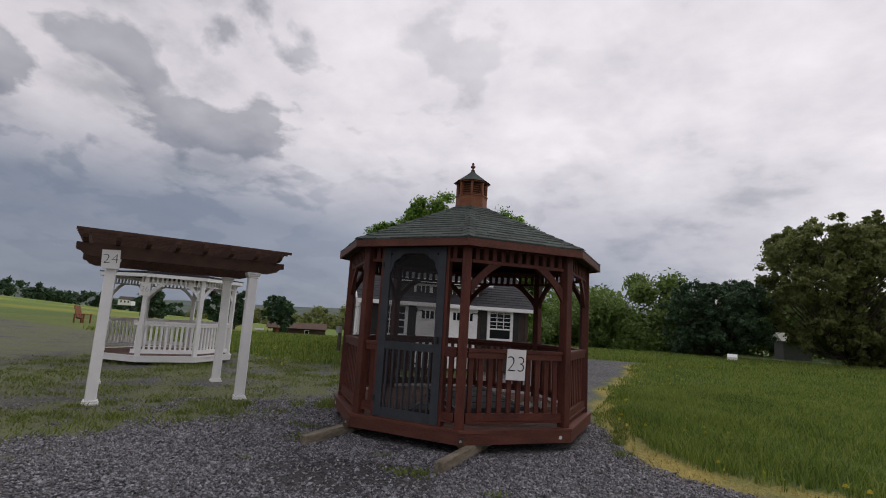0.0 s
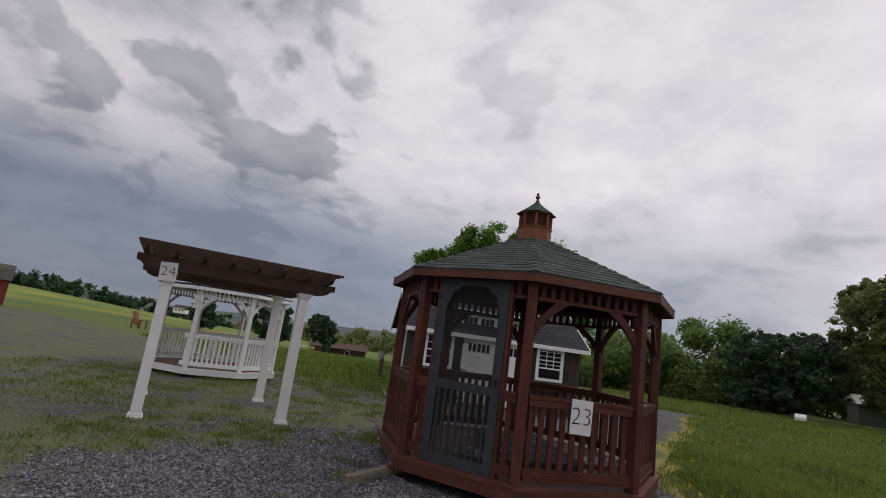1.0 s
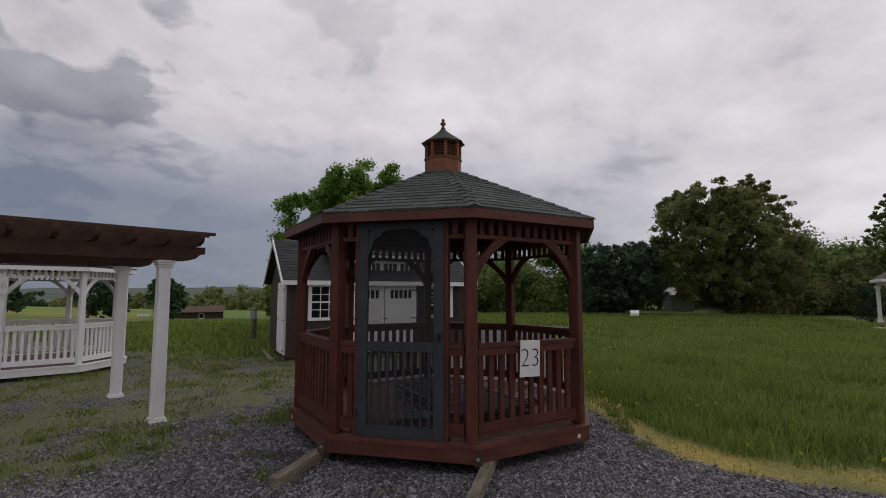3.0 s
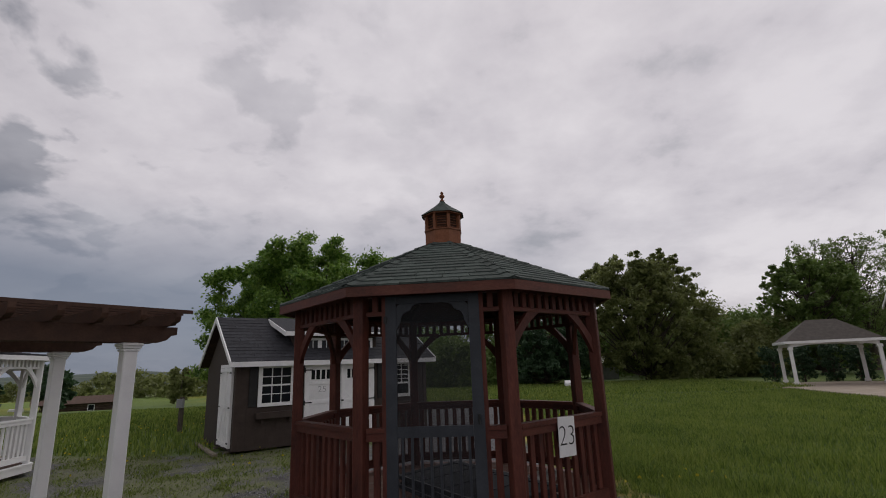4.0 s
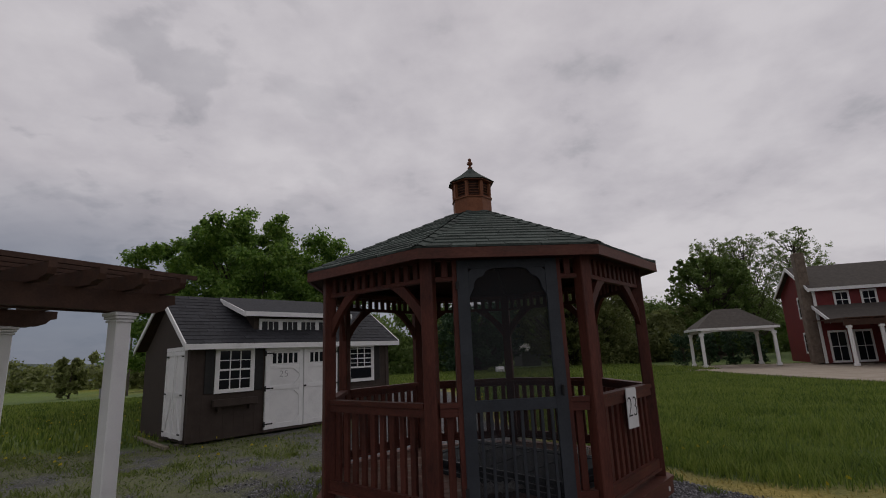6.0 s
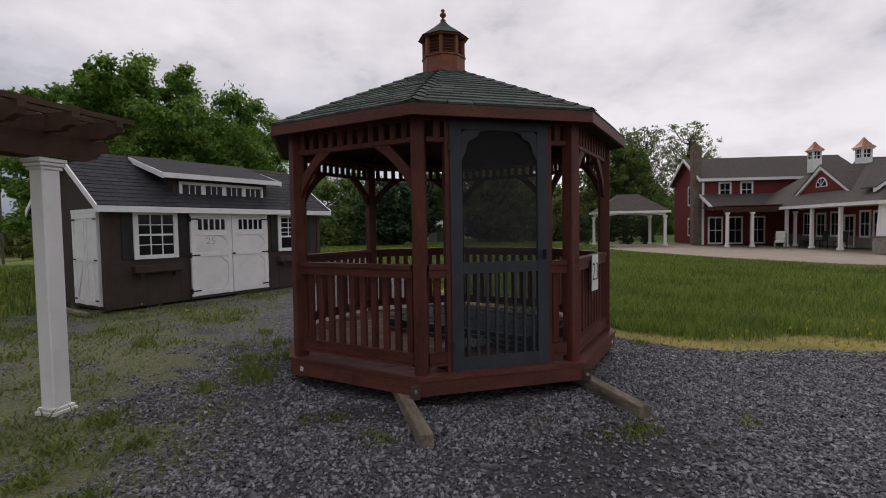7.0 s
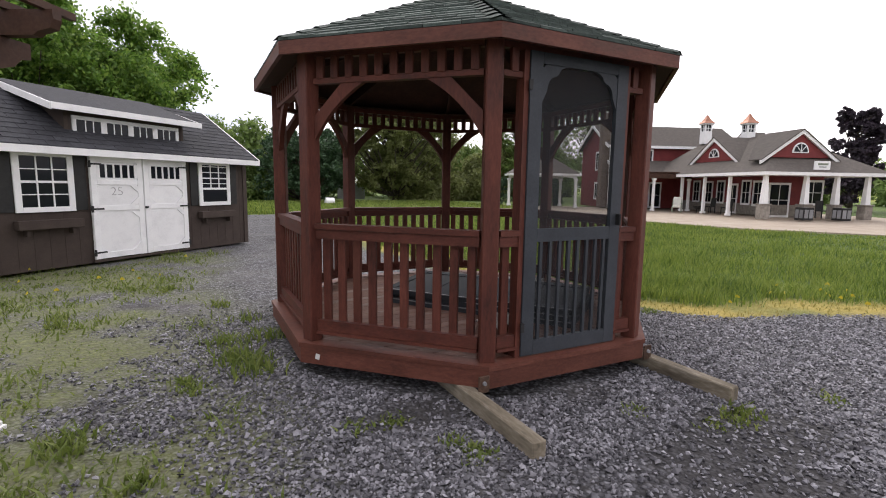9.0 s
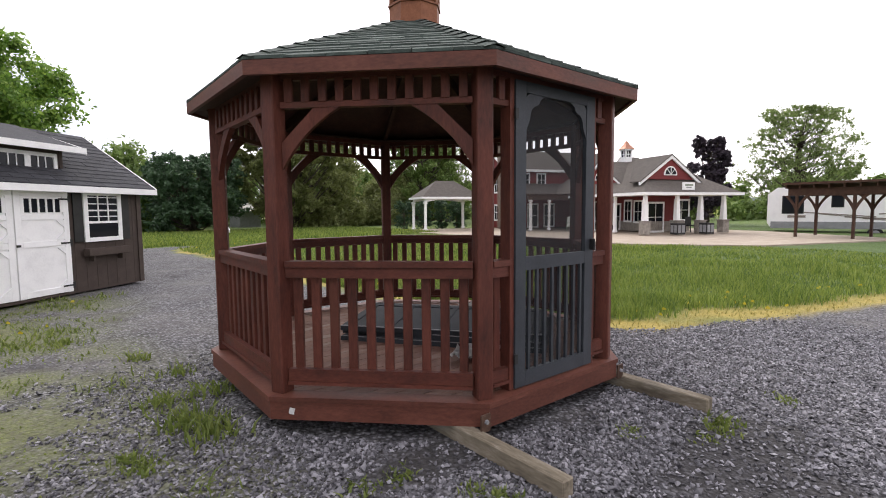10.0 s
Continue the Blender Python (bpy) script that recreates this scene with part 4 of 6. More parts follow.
# white door in the western gable
for k_, yc in enumerate((0.40, 0.98)):
    gd = part("side_door", box((0.035, 0.555, 1.84), (SX0 - 0.02, yc, 1.13), bevel=0.003), M_WHITEPAINT, shed, "white braced side door in the gable")
    for yy in (yc - 0.24, yc + 0.24):
        part("door_trim", box((0.02, 0.075, 1.84), (SX0 - 0.046, yy, 1.13)), M_WHITEPAINT, gd)
    for zz in (0.27, 1.13, 2.0):
        part("door_trim", box((0.02, 0.40, 0.09), (SX0 - 0.046, yc, zz)), M_WHITEPAINT, gd)
    t_s = 1 if k_ == 0 else -1
    part("door_brace", add_prism(bmesh.new(), [(yc - t_s * 0.19, 0.32), (yc - t_s * 0.12, 0.32), (yc + t_s * 0.19, 1.08), (yc + t_s * 0.12, 1.08)], 0.02, pose(SX0 - 0.036, 0, 0, 0, 0, 90)), M_WHITEPAINT, gd)
    for zz in (0.32, 1.12, 1.93):
        part("strap_hinge", box((0.012, 0.12, 0.03), (SX0 - 0.062, yc + (0.20 if k_ else -0.20), zz)), M_BLACK, gd, "black strap hinge")
part("side_door_head", box((0.04, 1.24, 0.08), (SX0 - 0.025, 0.69, 2.095)), M_WHITEPAINT, shed)
kb = link_mesh("ground_board", box((2.6, 0.09, 0.06), (0, 0, 0.03), bevel=0.005), M_SKID)
kb.matrix_world = SH @ pose(-2.62, 1.2, 0.10, 0, 0, 88)
tagged(kb, "weathered timber board lying along the shed's gable", "board")

# ---- pergola ----
pg_m = pose(-3.76, -0.87, -0.02, 0, 0, 59.7) @ Matrix.Diagonal((1, 1, 0.95, 1))   # x along the row of front posts (northwards), y backwards
perg = thing("pergola", pg_m, "pergola with white posts and dark walnut-stained beams and rafters", "pergola")
PLX, PLY = 2.09, 2.24
for px, py in ((0, 0), (-PLX, 0), (0, PLY), (-PLX, PLY)):
    p_ = part("post", box((0.15, 0.15, 2.30), (px, py, 1.15), bevel=0.01), M_WHITE, perg, "white square post sleeve")
    for z, w, h in ((0.02, 0.215, 0.04), (0.055, 0.19, 0.03), (2.20, 0.18, 0.025), (2.235, 0.205, 0.03), (2.27, 0.23, 0.035)):
        part("moulding", box((w, w, h), (px, py, z), bevel=0.006), M_WHITE, p_)
for py in (-0.105, 0.105, PLY - 0.105, PLY + 0.105):
    o = [(-PLX - 0.47, 2.40), (-PLX - 0.42, 2.385), (-PLX - 0.37, 2.33), (-PLX - 0.27, 2.295), (0.27, 2.295), (0.37, 2.33), (0.42, 2.385), (0.49, 2.40), (0.49, 2.50), (-PLX - 0.47, 2.50)]
    part("beam", add_prism(bmesh.new(), o, 0.05, pose(0, py - 0.022, 0)), M_PERG, perg)
for i in range(8):
    x = -PLX - 0.34 + (PLX + 0.68) * i / 7
    o = [(-0.46, 2.60), (-0.44, 2.545), (-0.36, 2.525), (-0.33, 2.503), (PLY + 0.33, 2.503), (PLY + 0.36, 2.525), (PLY + 0.44, 2.545), (PLY + 0.46, 2.60), (PLY + 0.46, 2.655), (-0.46, 2.655)]
    part("rafter", add_prism(bmesh.new(), o, 0.065, pose(x + 0.02, 0, 0, 0, 0, 90)), M_PERG, perg)
for i in range(14):
    y = -0.40 + (PLY + 0.8) * i / 13
    part("purlin", box((PLX + 1.0, 0.04, 0.045), (-PLX / 2 + 0.02, y, 2.678)), M_PERG, perg)
number_card(pg_m @ pose(-PLX - 0.02, -0.15, 2.27, 0, -3, -12), 0.24, 0.30, "24", 0.22, "white card with a handwritten number on the pergola post", M_INK)

# ---- white gazebo ----
WG_M = pose(-10.1, 2.2, -0.05, 0, 0, 10.6) @ Matrix.Diagonal((0.9, 0.9, 0.92, 1))
gz_white = gazebo(WG_M, "white vinyl octagonal gazebo with balustrade and dark roof", M_WHITE, M_WHITE, M_WHITE, M_DECK, M_SHINGLE_D, 2.72, False, False)
number_card(WG_M @ pose(1.97 * math.cos(radians(-67.5)), 1.97 * math.sin(radians(-67.5)), 2.08, 0, 0, 22.5), 0.27, 0.36, "26", 0.22, "white card with a handwritten number on the white gazebo", M_GREYINK)

# ---- white-posted pavilion on the patio ----
PV_M = pose(19.78, 23.80, 0.08, 0, 0, -18.9) @ Matrix.Diagonal((0.796, 0.716, 0.887, 1))
pav = thing("pavilion", PV_M, "open pavilion with white posts and a brown-grey hip roof", "pavilion")
PW, PD = 5.0, 4.0
for sx in (-1, 1):
    for sy in (-1, 1):
        p_ = part("post", box((0.21, 0.21, 2.3), (sx * PW / 2, sy * PD / 2, 1.15), bevel=0.01), M_WHITE, pav)
        for z, w in ((0.10, 0.32), (2.2, 0.31)):
            part("moulding", box((w, w, 0.16), (sx * PW / 2, sy * PD / 2, z)), M_WHITE, p_)
for s in (-1, 1):
    for (L, px, py, rz) in ((PW, 0, s * PD / 2, 0), (PD, s * PW / 2, 0, 90)):
        o = [(-L / 2, 2.62), (-L / 2, 2.22), (-L / 2 + 0.25, 2.30), (-L / 4, 2.42), (0, 2.46), (L / 4, 2.42), (L / 2 - 0.25, 2.30), (L / 2, 2.22), (L / 2, 2.62)]
        part("arched_header", add_prism(bmesh.new(), o, 0.12, pose(px, py, 0, 0, 0, rz) @ pose(0, -0.06, 0)), M_WHITE, pav)
bm = bmesh.new()
ex, ey = PW / 2 + 0.35, PD / 2 + 0.35
c = [bm.verts.new(p) for p in ((-ex, -ey, 2.62), (ex, -ey, 2.62), (ex, ey, 2.62), (-ex, ey, 2.62))]
r = [bm.verts.new(p) for p in ((-0.9, 0, 4.0), (0.9, 0, 4.0))]
for f_ in ((c[0], c[1], r[1], r[0]), (c[1], c[2], r[1]), (c[2], c[3], r[0], r[1]), (c[3], c[0], r[0]), (c[3], c[2], c[1], c[0])):
    bm.faces.new(f_)
part("roof", bm, M_SHINGLE_B, pav)
for s in (-1, 1):
    part("fascia", box((2 * ex, 0.06, 0.16), (0, s * ey, 2.57)), M_WHITE, pav)
    part("fascia", box((0.06, 2 * ey - 0.07, 0.16), (s * ex, 0, 2.57)), M_WHITE, pav)

# ---- red house ----
HM = pose(22.12, 9.60, 0.12, 0, 0, -21.3) @ Matrix.Diagonal((0.724, 0.743, 0.828, 1))    # x along the south porch, y backwards, at the porch corner pier
house = thing("house", HM, "red sided house with brown-grey roofs, white trimmed porch and stone piers", "house")


def hip(bm, x0, x1, y0, y1, z0, z1, rx0, rx1, ry0, ry1):
    a = [bm.verts.new(p) for p in ((x0, y0, z0), (x1, y0, z0), (x1, y1, z0), (x0, y1, z0))]
    b = [bm.verts.new(p) for p in ((rx0, ry0, z1), (rx1, ry1, z1))]
    if rx0 == rx1:
        fs = ((a[0], a[1], b[0]), (a[1], a[2], b[1], b[0]), (a[2], a[3], b[1]), (a[3], a[0], b[0], b[1]))
    else:
        fs = ((a[0], a[1], b[1], b[0]), (a[1], a[2], b[1]), (a[2], a[3], b[0], b[1]), (a[3], a[0], b[0]))
    for f in fs:
        bm.faces.new(f)
    bm.faces.new(a[::-1])
    return bm


def house_window(cx, cy, cz, w, h, yaw, cols=2, rows=2):
    """A window on a wall of the house; yaw 0 faces the south porch side, -90 the west."""
    base = pose(cx, cy, cz, 0, 0, yaw)
    wn = part("window", add_prism(bmesh.new(), [(-w / 2, -h / 2), (w / 2, -h / 2), (w / 2, h / 2), (-w / 2, h / 2)], 0.02, base @ pose(0, -0.03, 0)), M_GLASS, house)
    for s in (-1, 1):
        part("window_frame", add_prism(bmesh.new(), [(s * w / 2 - 0.07, -h / 2 - 0.07), (s * w / 2 + 0.07, -h / 2 - 0.07), (s * w / 2 + 0.07, h / 2 + 0.07), (s * w / 2 - 0.07, h / 2 + 0.07)], 0.06, base @ pose(0, -0.06, 0)), M_WHITE, wn)
        part("window_frame", add_prism(bmesh.new(), [(-w / 2 + 0.07, s * h / 2 - 0.07), (w / 2 - 0.07, s * h / 2 - 0.07), (w / 2 - 0.07, s * h / 2 + 0.07), (-w / 2 + 0.07, s * h / 2 + 0.07)], 0.06, base @ pose(0, -0.06, 0)), M_WHITE, wn)
    part("muntin", add_prism(bmesh.new(), [(-0.02, -h / 2), (0.02, -h / 2), (0.02, h / 2), (-0.02, h / 2)], 0.03, base @ pose(0, -0.05, 0)), M_WHITE, wn)
    part("muntin", add_prism(bmesh.new(), [(-w / 2, -0.02), (w / 2, -0.02), (w / 2, 0.02), (-w / 2, 0.02)], 0.028, base @ pose(0, -0.049, 0)), M_WHITE, wn)
    return wn


# one-storey wing behind the porch
part("wall", add_box(bmesh.new(), (4.0, 11.6, 2.75), (3.3 + 2.0, 3.2 + 5.8, 1.375)), M_RED, house)
part("stone_base", box((4.1, 11.6, 0.75), (5.3, 8.95, 0.37)), M_STONE, house)
part("roof", hip(bmesh.new(), -0.45, 9.0, -0.45, 15.0, 2.72, 5.35, 4.0, 4.0, 4.2, 13.0), M_SHINGLE_B, house)
part("porch_ceiling", box((9.3, 3.6, 0.05), (4.27, 1.37, 2.62)), M_WHITE, house)
part("porch_ceiling", box((3.7, 11.6, 0.05), (1.42, 9.0, 2.625)), M_WHITE, house)
part("porch_fascia", box((9.55, 0.06, 0.19), (4.275, -0.46, 2.65)), M_WHITE, house)
part("porch_fascia", box((0.06, 15.4, 0.19), (-0.46, 7.25, 2.65)), M_WHITE, house)
part("porch_fascia", box((0.06, 15.4, 0.19), (9.01, 7.25, 2.65)), M_WHITE, house)


def tapered(px, py, z0, z1, w0, w1):
    bm = bmesh.new()
    lo = [bm.verts.new((px + sx * w0 / 2, py + sy * w0 / 2, z0)) for sx, sy in ((-1, -1), (1, -1), (1, 1), (-1, 1))]
    hi = [bm.verts.new((px + sx * w1 / 2, py + sy * w1 / 2, z1)) for sx, sy in ((-1, -1), (1, -1), (1, 1), (-1, 1))]
    bm.faces.new(lo[::-1])
    bm.faces.new(hi)
    for i in range(4):
        bm.faces.new((lo[i], lo[(i + 1) % 4], hi[(i + 1) % 4], hi[i]))
    return bm


for px in (0.0, 2.95, 5.2, 7.5):
    pr = part("pier", box((0.6, 0.6, 0.82), (px, 0, 0.41), bevel=0.02), M_STONE, house, "grey stone pier")
    part("pier_cap", box((0.7, 0.7, 0.07), (px, 0, 0.855), bevel=0.01), M_STONE, pr)
    part("column", tapered(px, 0, 0.89, 2.56, 0.37, 0.22), M_WHITE, house, "white tapered porch column")
for py in (3.4, 6.3, 9.3):
    c_ = part("column", box((0.20, 0.20, 2.54), (0, py, 1.27), bevel=0.01), M_WHITE, house, "white square porch post")
    part("moulding", box((0.29, 0.29, 0.14), (0, py, 0.08)), M_WHITE, c_)
# doors and windows under the porch
for cx, w, h, z in ((3.2, 1.6, 2.1, 1.05), (5.9, 1.5, 1.5, 1.55)):
    house_window(cx + 0.6, 3.2, z, w, h, 0)
for cy, w, h, z in ((4.6, 1.0, 1.6, 1.45), (7.4, 1.0, 2.0, 1.05), (10.5, 1.0, 1.6, 1.45)):
    house_window(3.3, cy, z, w, h, -90)
# two gables with half-round lights
def gable(cx, cy, yaw, half, z0, z1, deep):
    b = pose(cx, cy, 0, 0, 0, yaw)
    part("gable_wall", add_prism(bmesh.new(), [(-half, z0), (half, z0), (0, z1 - 0.1)], 0.1, b), M_RED, house)
    for s in (-1, 1):
        part("rake", add_prism(bmesh.new(), [(s * (half + 0.35), z0 - 0.18), (s * (half + 0.35), z0 - 0.42), (0, z1 - 0.22), (0, z1 + 0.04)], 0.14, b @ pose(0, -0.16, 0)), M_WHITE, house)
        bm = bmesh.new()
        add_slab(bm, [tuple(b @ Vector((s * (half + 0.35), -0.2, z0 - 0.14))), tuple(b @ Vector((0, -0.2, z1 + 0.08))), tuple(b @ Vector((0, deep, z1 + 0.08))), tuple(b @ Vector((s * (half + 0.35), deep * 0.25, z0 - 0.14)))], 0.06)
        part("gable_roof", bm, M_SHINGLE_B, house)
    n = 12
    zc = z0 + 0.28
    ar = [(0.62 * math.cos(math.pi * i / n), zc + 0.62 * math.sin(math.pi * i / n)) for i in range(n + 1)]
    part("arch_trim", add_prism(bmesh.new(), ar, 0.05, b @ pose(0, -0.06, 0)), M_WHITE, house)
    ar = [(0.5 * math.cos(math.pi * i / n), zc + 0.06 + 0.48 * math.sin(math.pi * i / n)) for i in range(n + 1)]
    w_ = part("arch_window", add_prism(bmesh.new(), ar, 0.03, b @ pose(0, -0.08, 0)), M_GLASS, house, "half-round gable window")
    for a in (45, 90, 135):
        part("muntin", add_prism(bmesh.new(), [(-0.02, 0), (0.02, 0), (0.02, 0.5), (-0.02, 0.5)], 0.02, b @ pose(0, -0.10, zc + 0.06, 0, 90 - a, 0)), M_WHITE, w_)


gable(3.15, 1.0, 0, 2.6, 3.65, 5.28, 4.0)
gable(1.0, 6.85, -90, 2.8, 3.62, 5.25, 3.0)
gable(5.6, 9.8, -90, 1.6, 4.75, 5.95, 2.0)
# sign board on the roof
sb = part("roof_sign", box((1.15, 0.07, 0.50), (3.85, -0.12, 3.16)), M_WHITE, house, "white sign board on the porch roof")
part("lettering", box((0.74, 0.02, 0.11), (3.87, -0.165, 3.23)), M_SAGE, sb)
part("lettering", box((0.5, 0.02, 0.06), (3.87, -0.165, 3.07)), M_RVGREY, sb)
# two-storey part
X0, X1, Y0, Y1, ZE2, ZR2 = -4.1, 9.0, 14.7, 21.5, 5.3, 7.2
bm = bmesh.new()
add_box(bm, (X1 - X0, Y1 - Y0, ZE2), ((X0 + X1) / 2, (Y0 + Y1) / 2, ZE2 / 2))
add_prism(bm, [(Y0, ZE2), (Y1, ZE2), ((Y0 + Y1) / 2, ZR2 - 0.1)], X1 - X0, pose(X0, 0, 0, 0, 0, 90) @ Matrix.Diagonal((1, -1, 1, 1)))
part("upper_wall", bm, M_RED, house)
bm = bmesh.new()
ym = (Y0 + Y1) / 2
for ya in (Y0 - 0.4, Y1 + 0.4):
    add_slab(bm, [(X0 - 0.4, ya, ZE2 - 0.1), (X1 + 0.4, ya, ZE2 - 0.1), (X1 + 0.4, ym, ZR2), (X0 - 0.4, ym, ZR2)], 0.12)
part("upper_roof", bm, M_SHINGLE_B, house)
part("upper_fascia", box((X1 - X0 + 0.8, 0.06, 0.22), ((X0 + X1) / 2, Y0 - 0.43, ZE2 - 0.2)), M_WHITE, house)
for s in (0, 1):
    ya = Y0 - 0.45 if s == 0 else Y1 + 0.45
    part("rake", add_prism(bmesh.new(), [(ya, ZE2 - 0.35), (ya, ZE2 - 0.12), (ym, ZR2 + 0.02), (ym, ZR2 - 0.25)], 0.08, pose(X0 - 0.40, 0, 0, 0, 0, 90)), M_WHITE, house)
for cx in (-2.2, -0.35):
    house_window(cx, Y0, 4.3, 0.95, 1.15, 0)
house_window(X0, Y0 + 2.7, 4.0, 0.9, 1.5, -90)
house_window(X0, Y0 + 2.7, 1.4, 0.9, 1.4, -90)
for py_, px_ in ((Y0 - 0.02, X0 + 0.05), (Y0 - 0.02, X0 - 0.05)):
    part("downspout", box((0.09, 0.09, ZE2 - 0.3), (px_, py_ - 0.06, (ZE2 - 0.3) / 2)), M_WHITE, house)
part("chimney", box((0.75, 0.75, 7.9), (X0 - 0.38, Y0 + 0.55, 3.95), bevel=0.04), M_CHIM, house, "brown stone chimney")
part("low_roof", add_slab(bmesh.new(), [(-4.3, 12.2, 2.9), (2.6, 12.2, 2.9), (2.6, 14.7, 4.0), (-4.3, 14.7, 4.0)], 0.15), M_SHINGLE_B, house)
part("low_rake", add_prism(bmesh.new(), [(12.1, 2.65), (12.1, 2.9), (14.7, 4.02), (14.7, 3.77)], 0.08, pose(-4.3, 0, 0, 0, 0, 90)), M_WHITE, house)
# dark pergola over the patio with white posts
part("patio_beam", box((5.6, 0.2, 0.36), (-1.8, 9.6, 2.62)), M_PERG, house, "dark patio pergola beam")
for i in range(8):
    part("patio_rafter", box((0.08, 3.4, 0.2), (-4.4 + 0.75 * i, 11.2, 2.78)), M_PERG, house)
for px in (-4.3, -2.4, 0.8):
    c_ = part("column", box((0.19, 0.19, 2.44), (px, 9.6, 1.22), bevel=0.01), M_WHITE, house, "white square patio post")
    for z in (0.08, 2.36):
        part("moulding", box((0.28, 0.28, 0.14), (px, 9.6, z)), M_WHITE, c_)
# closed sheet added over the rafters to darken the red wall below
part("patio_roof", box((5.6, 5.1, 0.05), (-1.7, 12.1, 2.905)), M_PERG, house, "dark sheet added over the patio pergola to shade the wall behind")
for cx in (-3.0, -1.3, 0.6):
    house_window(cx, Y0, 1.12, 1.15, 2.05, 0)
for cy in (5.9, 8.9, 12.2):
    house_window(3.3, cy, 1.5, 0.9, 1.6, -90)
# roof cupolas
for cx, cy, zb in ((4.0, 12.6, 5.72), (4.0, 7.2, 5.15)):
    cu = part("cupola", box((0.72, 0.72, 1.0), (cx, cy, zb + 0.08), bevel=0.02), M_WHITE, house, "white cupola with a copper roof")
    for s in (-1, 1):
        for t in (-1, 1):
            part("cupola_post", box((0.13, 0.13, 0.55), (cx + s * 0.29, cy + t * 0.29, zb + 0.84)), M_WHITE, cu)
    li_ = part("cupola_light", box((0.55, 0.55, 0.5), (cx, cy, zb + 0.83)), M_GLASS, cu)
    for rz in (0, 90):
        part("muntin", box((0.06, 0.585, 0.5), (cx, cy, zb + 0.83), (0, 0, rz)), M_WHITE, li_)
        part("muntin", box((0.59, 0.585, 0.05), (cx, cy, zb + 0.80 + rz * 0.00002), (0, 0, rz)), M_WHITE, li_)
    part("cupola_cornice", box((0.9, 0.9, 0.1), (cx, cy, zb + 1.15)), M_WHITE, cu)
    bm = bmesh.new()
    prof = [(0.74, 1.2), (0.48, 1.38), (0.24, 1.62), (0.05, 1.86), (0.0, 1.9)]
    rg = [[bm.verts.new((cx + r_ * math.cos(radians(45 + 90 * i)), cy + r_ * math.sin(radians(45 + 90 * i)), zb + z)) for i in range(4)] for r_, z in prof[:-1]]
    for a_, b2 in zip(rg[:-1], rg[1:]):
        for i in range(4):
            bm.faces.new((a_[i], a_[(i + 1) % 4], b2[(i + 1) % 4], b2[i]))
    bm.faces.new(rg[-1])
    bm.faces.new(rg[0][::-1])
    part("cupola_roof", bm, M_COPPER, cu)
# patio
bm = add_slab(bmesh.new(), [(x, y, 0.06) for x, y in ((15.3, 10.4), (16.0, 6.7), (18.6, 2.9), (27.1, -0.3), (31.5, 6.8), (34.6, 18.7), (24.4, 23.0), (20.5, 26.0), (16.2, 25.2), (15.5, 17.0))], 0.25)
tagged(link_mesh("patio", bm, M_PATIO), "tan concrete patio round the red house", "patio", kind="structure")


# ---- trees ----
def tube(bm, pts, radii, n=7):
    rings = []
    for i, (p, r_) in enumerate(zip(pts, radii)):
        d = (pts[min(i + 1, len(pts) - 1)] - pts[max(i - 1, 0)]).normalized()
        q = d.to_track_quat("Z", "X").to_matrix()
        rings.append([bm.verts.new(p + q @ Vector((r_ * math.cos(2 * math.pi * k / n), r_ * math.sin(2 * math.pi * k / n), 0))) for k in range(n)])
    for a, b in zip(rings[:-1], rings[1:]):
        for k in range(n):
            bm.faces.new((a[k], a[(k + 1) % n], b[(k + 1) % n], b[k]))


def leaf_cloud(rng, centres, radii, count, size, flat=0.75, corners=4):
    """Small folded leaves scattered through clumps: arrays of corners and faces."""
    k = rng.integers(0, len(centres), count)
    d = rng.normal(size=(count, 3))
    d /= np.linalg.norm(d, axis=1)[:, None]
    r_ = rng.uniform(0.02, 1.0, count) ** 0.75 * rng.uniform(0.75, 1.35, count)
    p = centres[k] + d * (radii[k] * r_)[:, None] * np.array([1, 1, flat])
    u = rng.normal(size=(count, 3))
    u /= np.linalg.norm(u, axis=1)[:, None]
    nrm = d * 0.5 + rng.normal(size=(count, 3)) * 0.7 + np.array([0, 0, 0.35])
    w = np.cross(nrm, u)
    w /= np.linalg.norm(w, axis=1)[:, None] + 1e-9
    u = np.cross(w, nrm)
    u /= np.linalg.norm(u, axis=1)[:, None] + 1e-9
    s = (size * rng.uniform(0.6, 1.3, count))[:, None]
    ring = [p - u * s, p + w * s * 0.55, p + u * s, p - w * s * 0.55] if corners == 4 else [p - u * s, p + w * s * 0.9, p + u * s]
    v = np.stack(ring, 1).reshape(-1, 3)
    f = np.arange(count * corners).reshape(-1, corners)
    return v, f


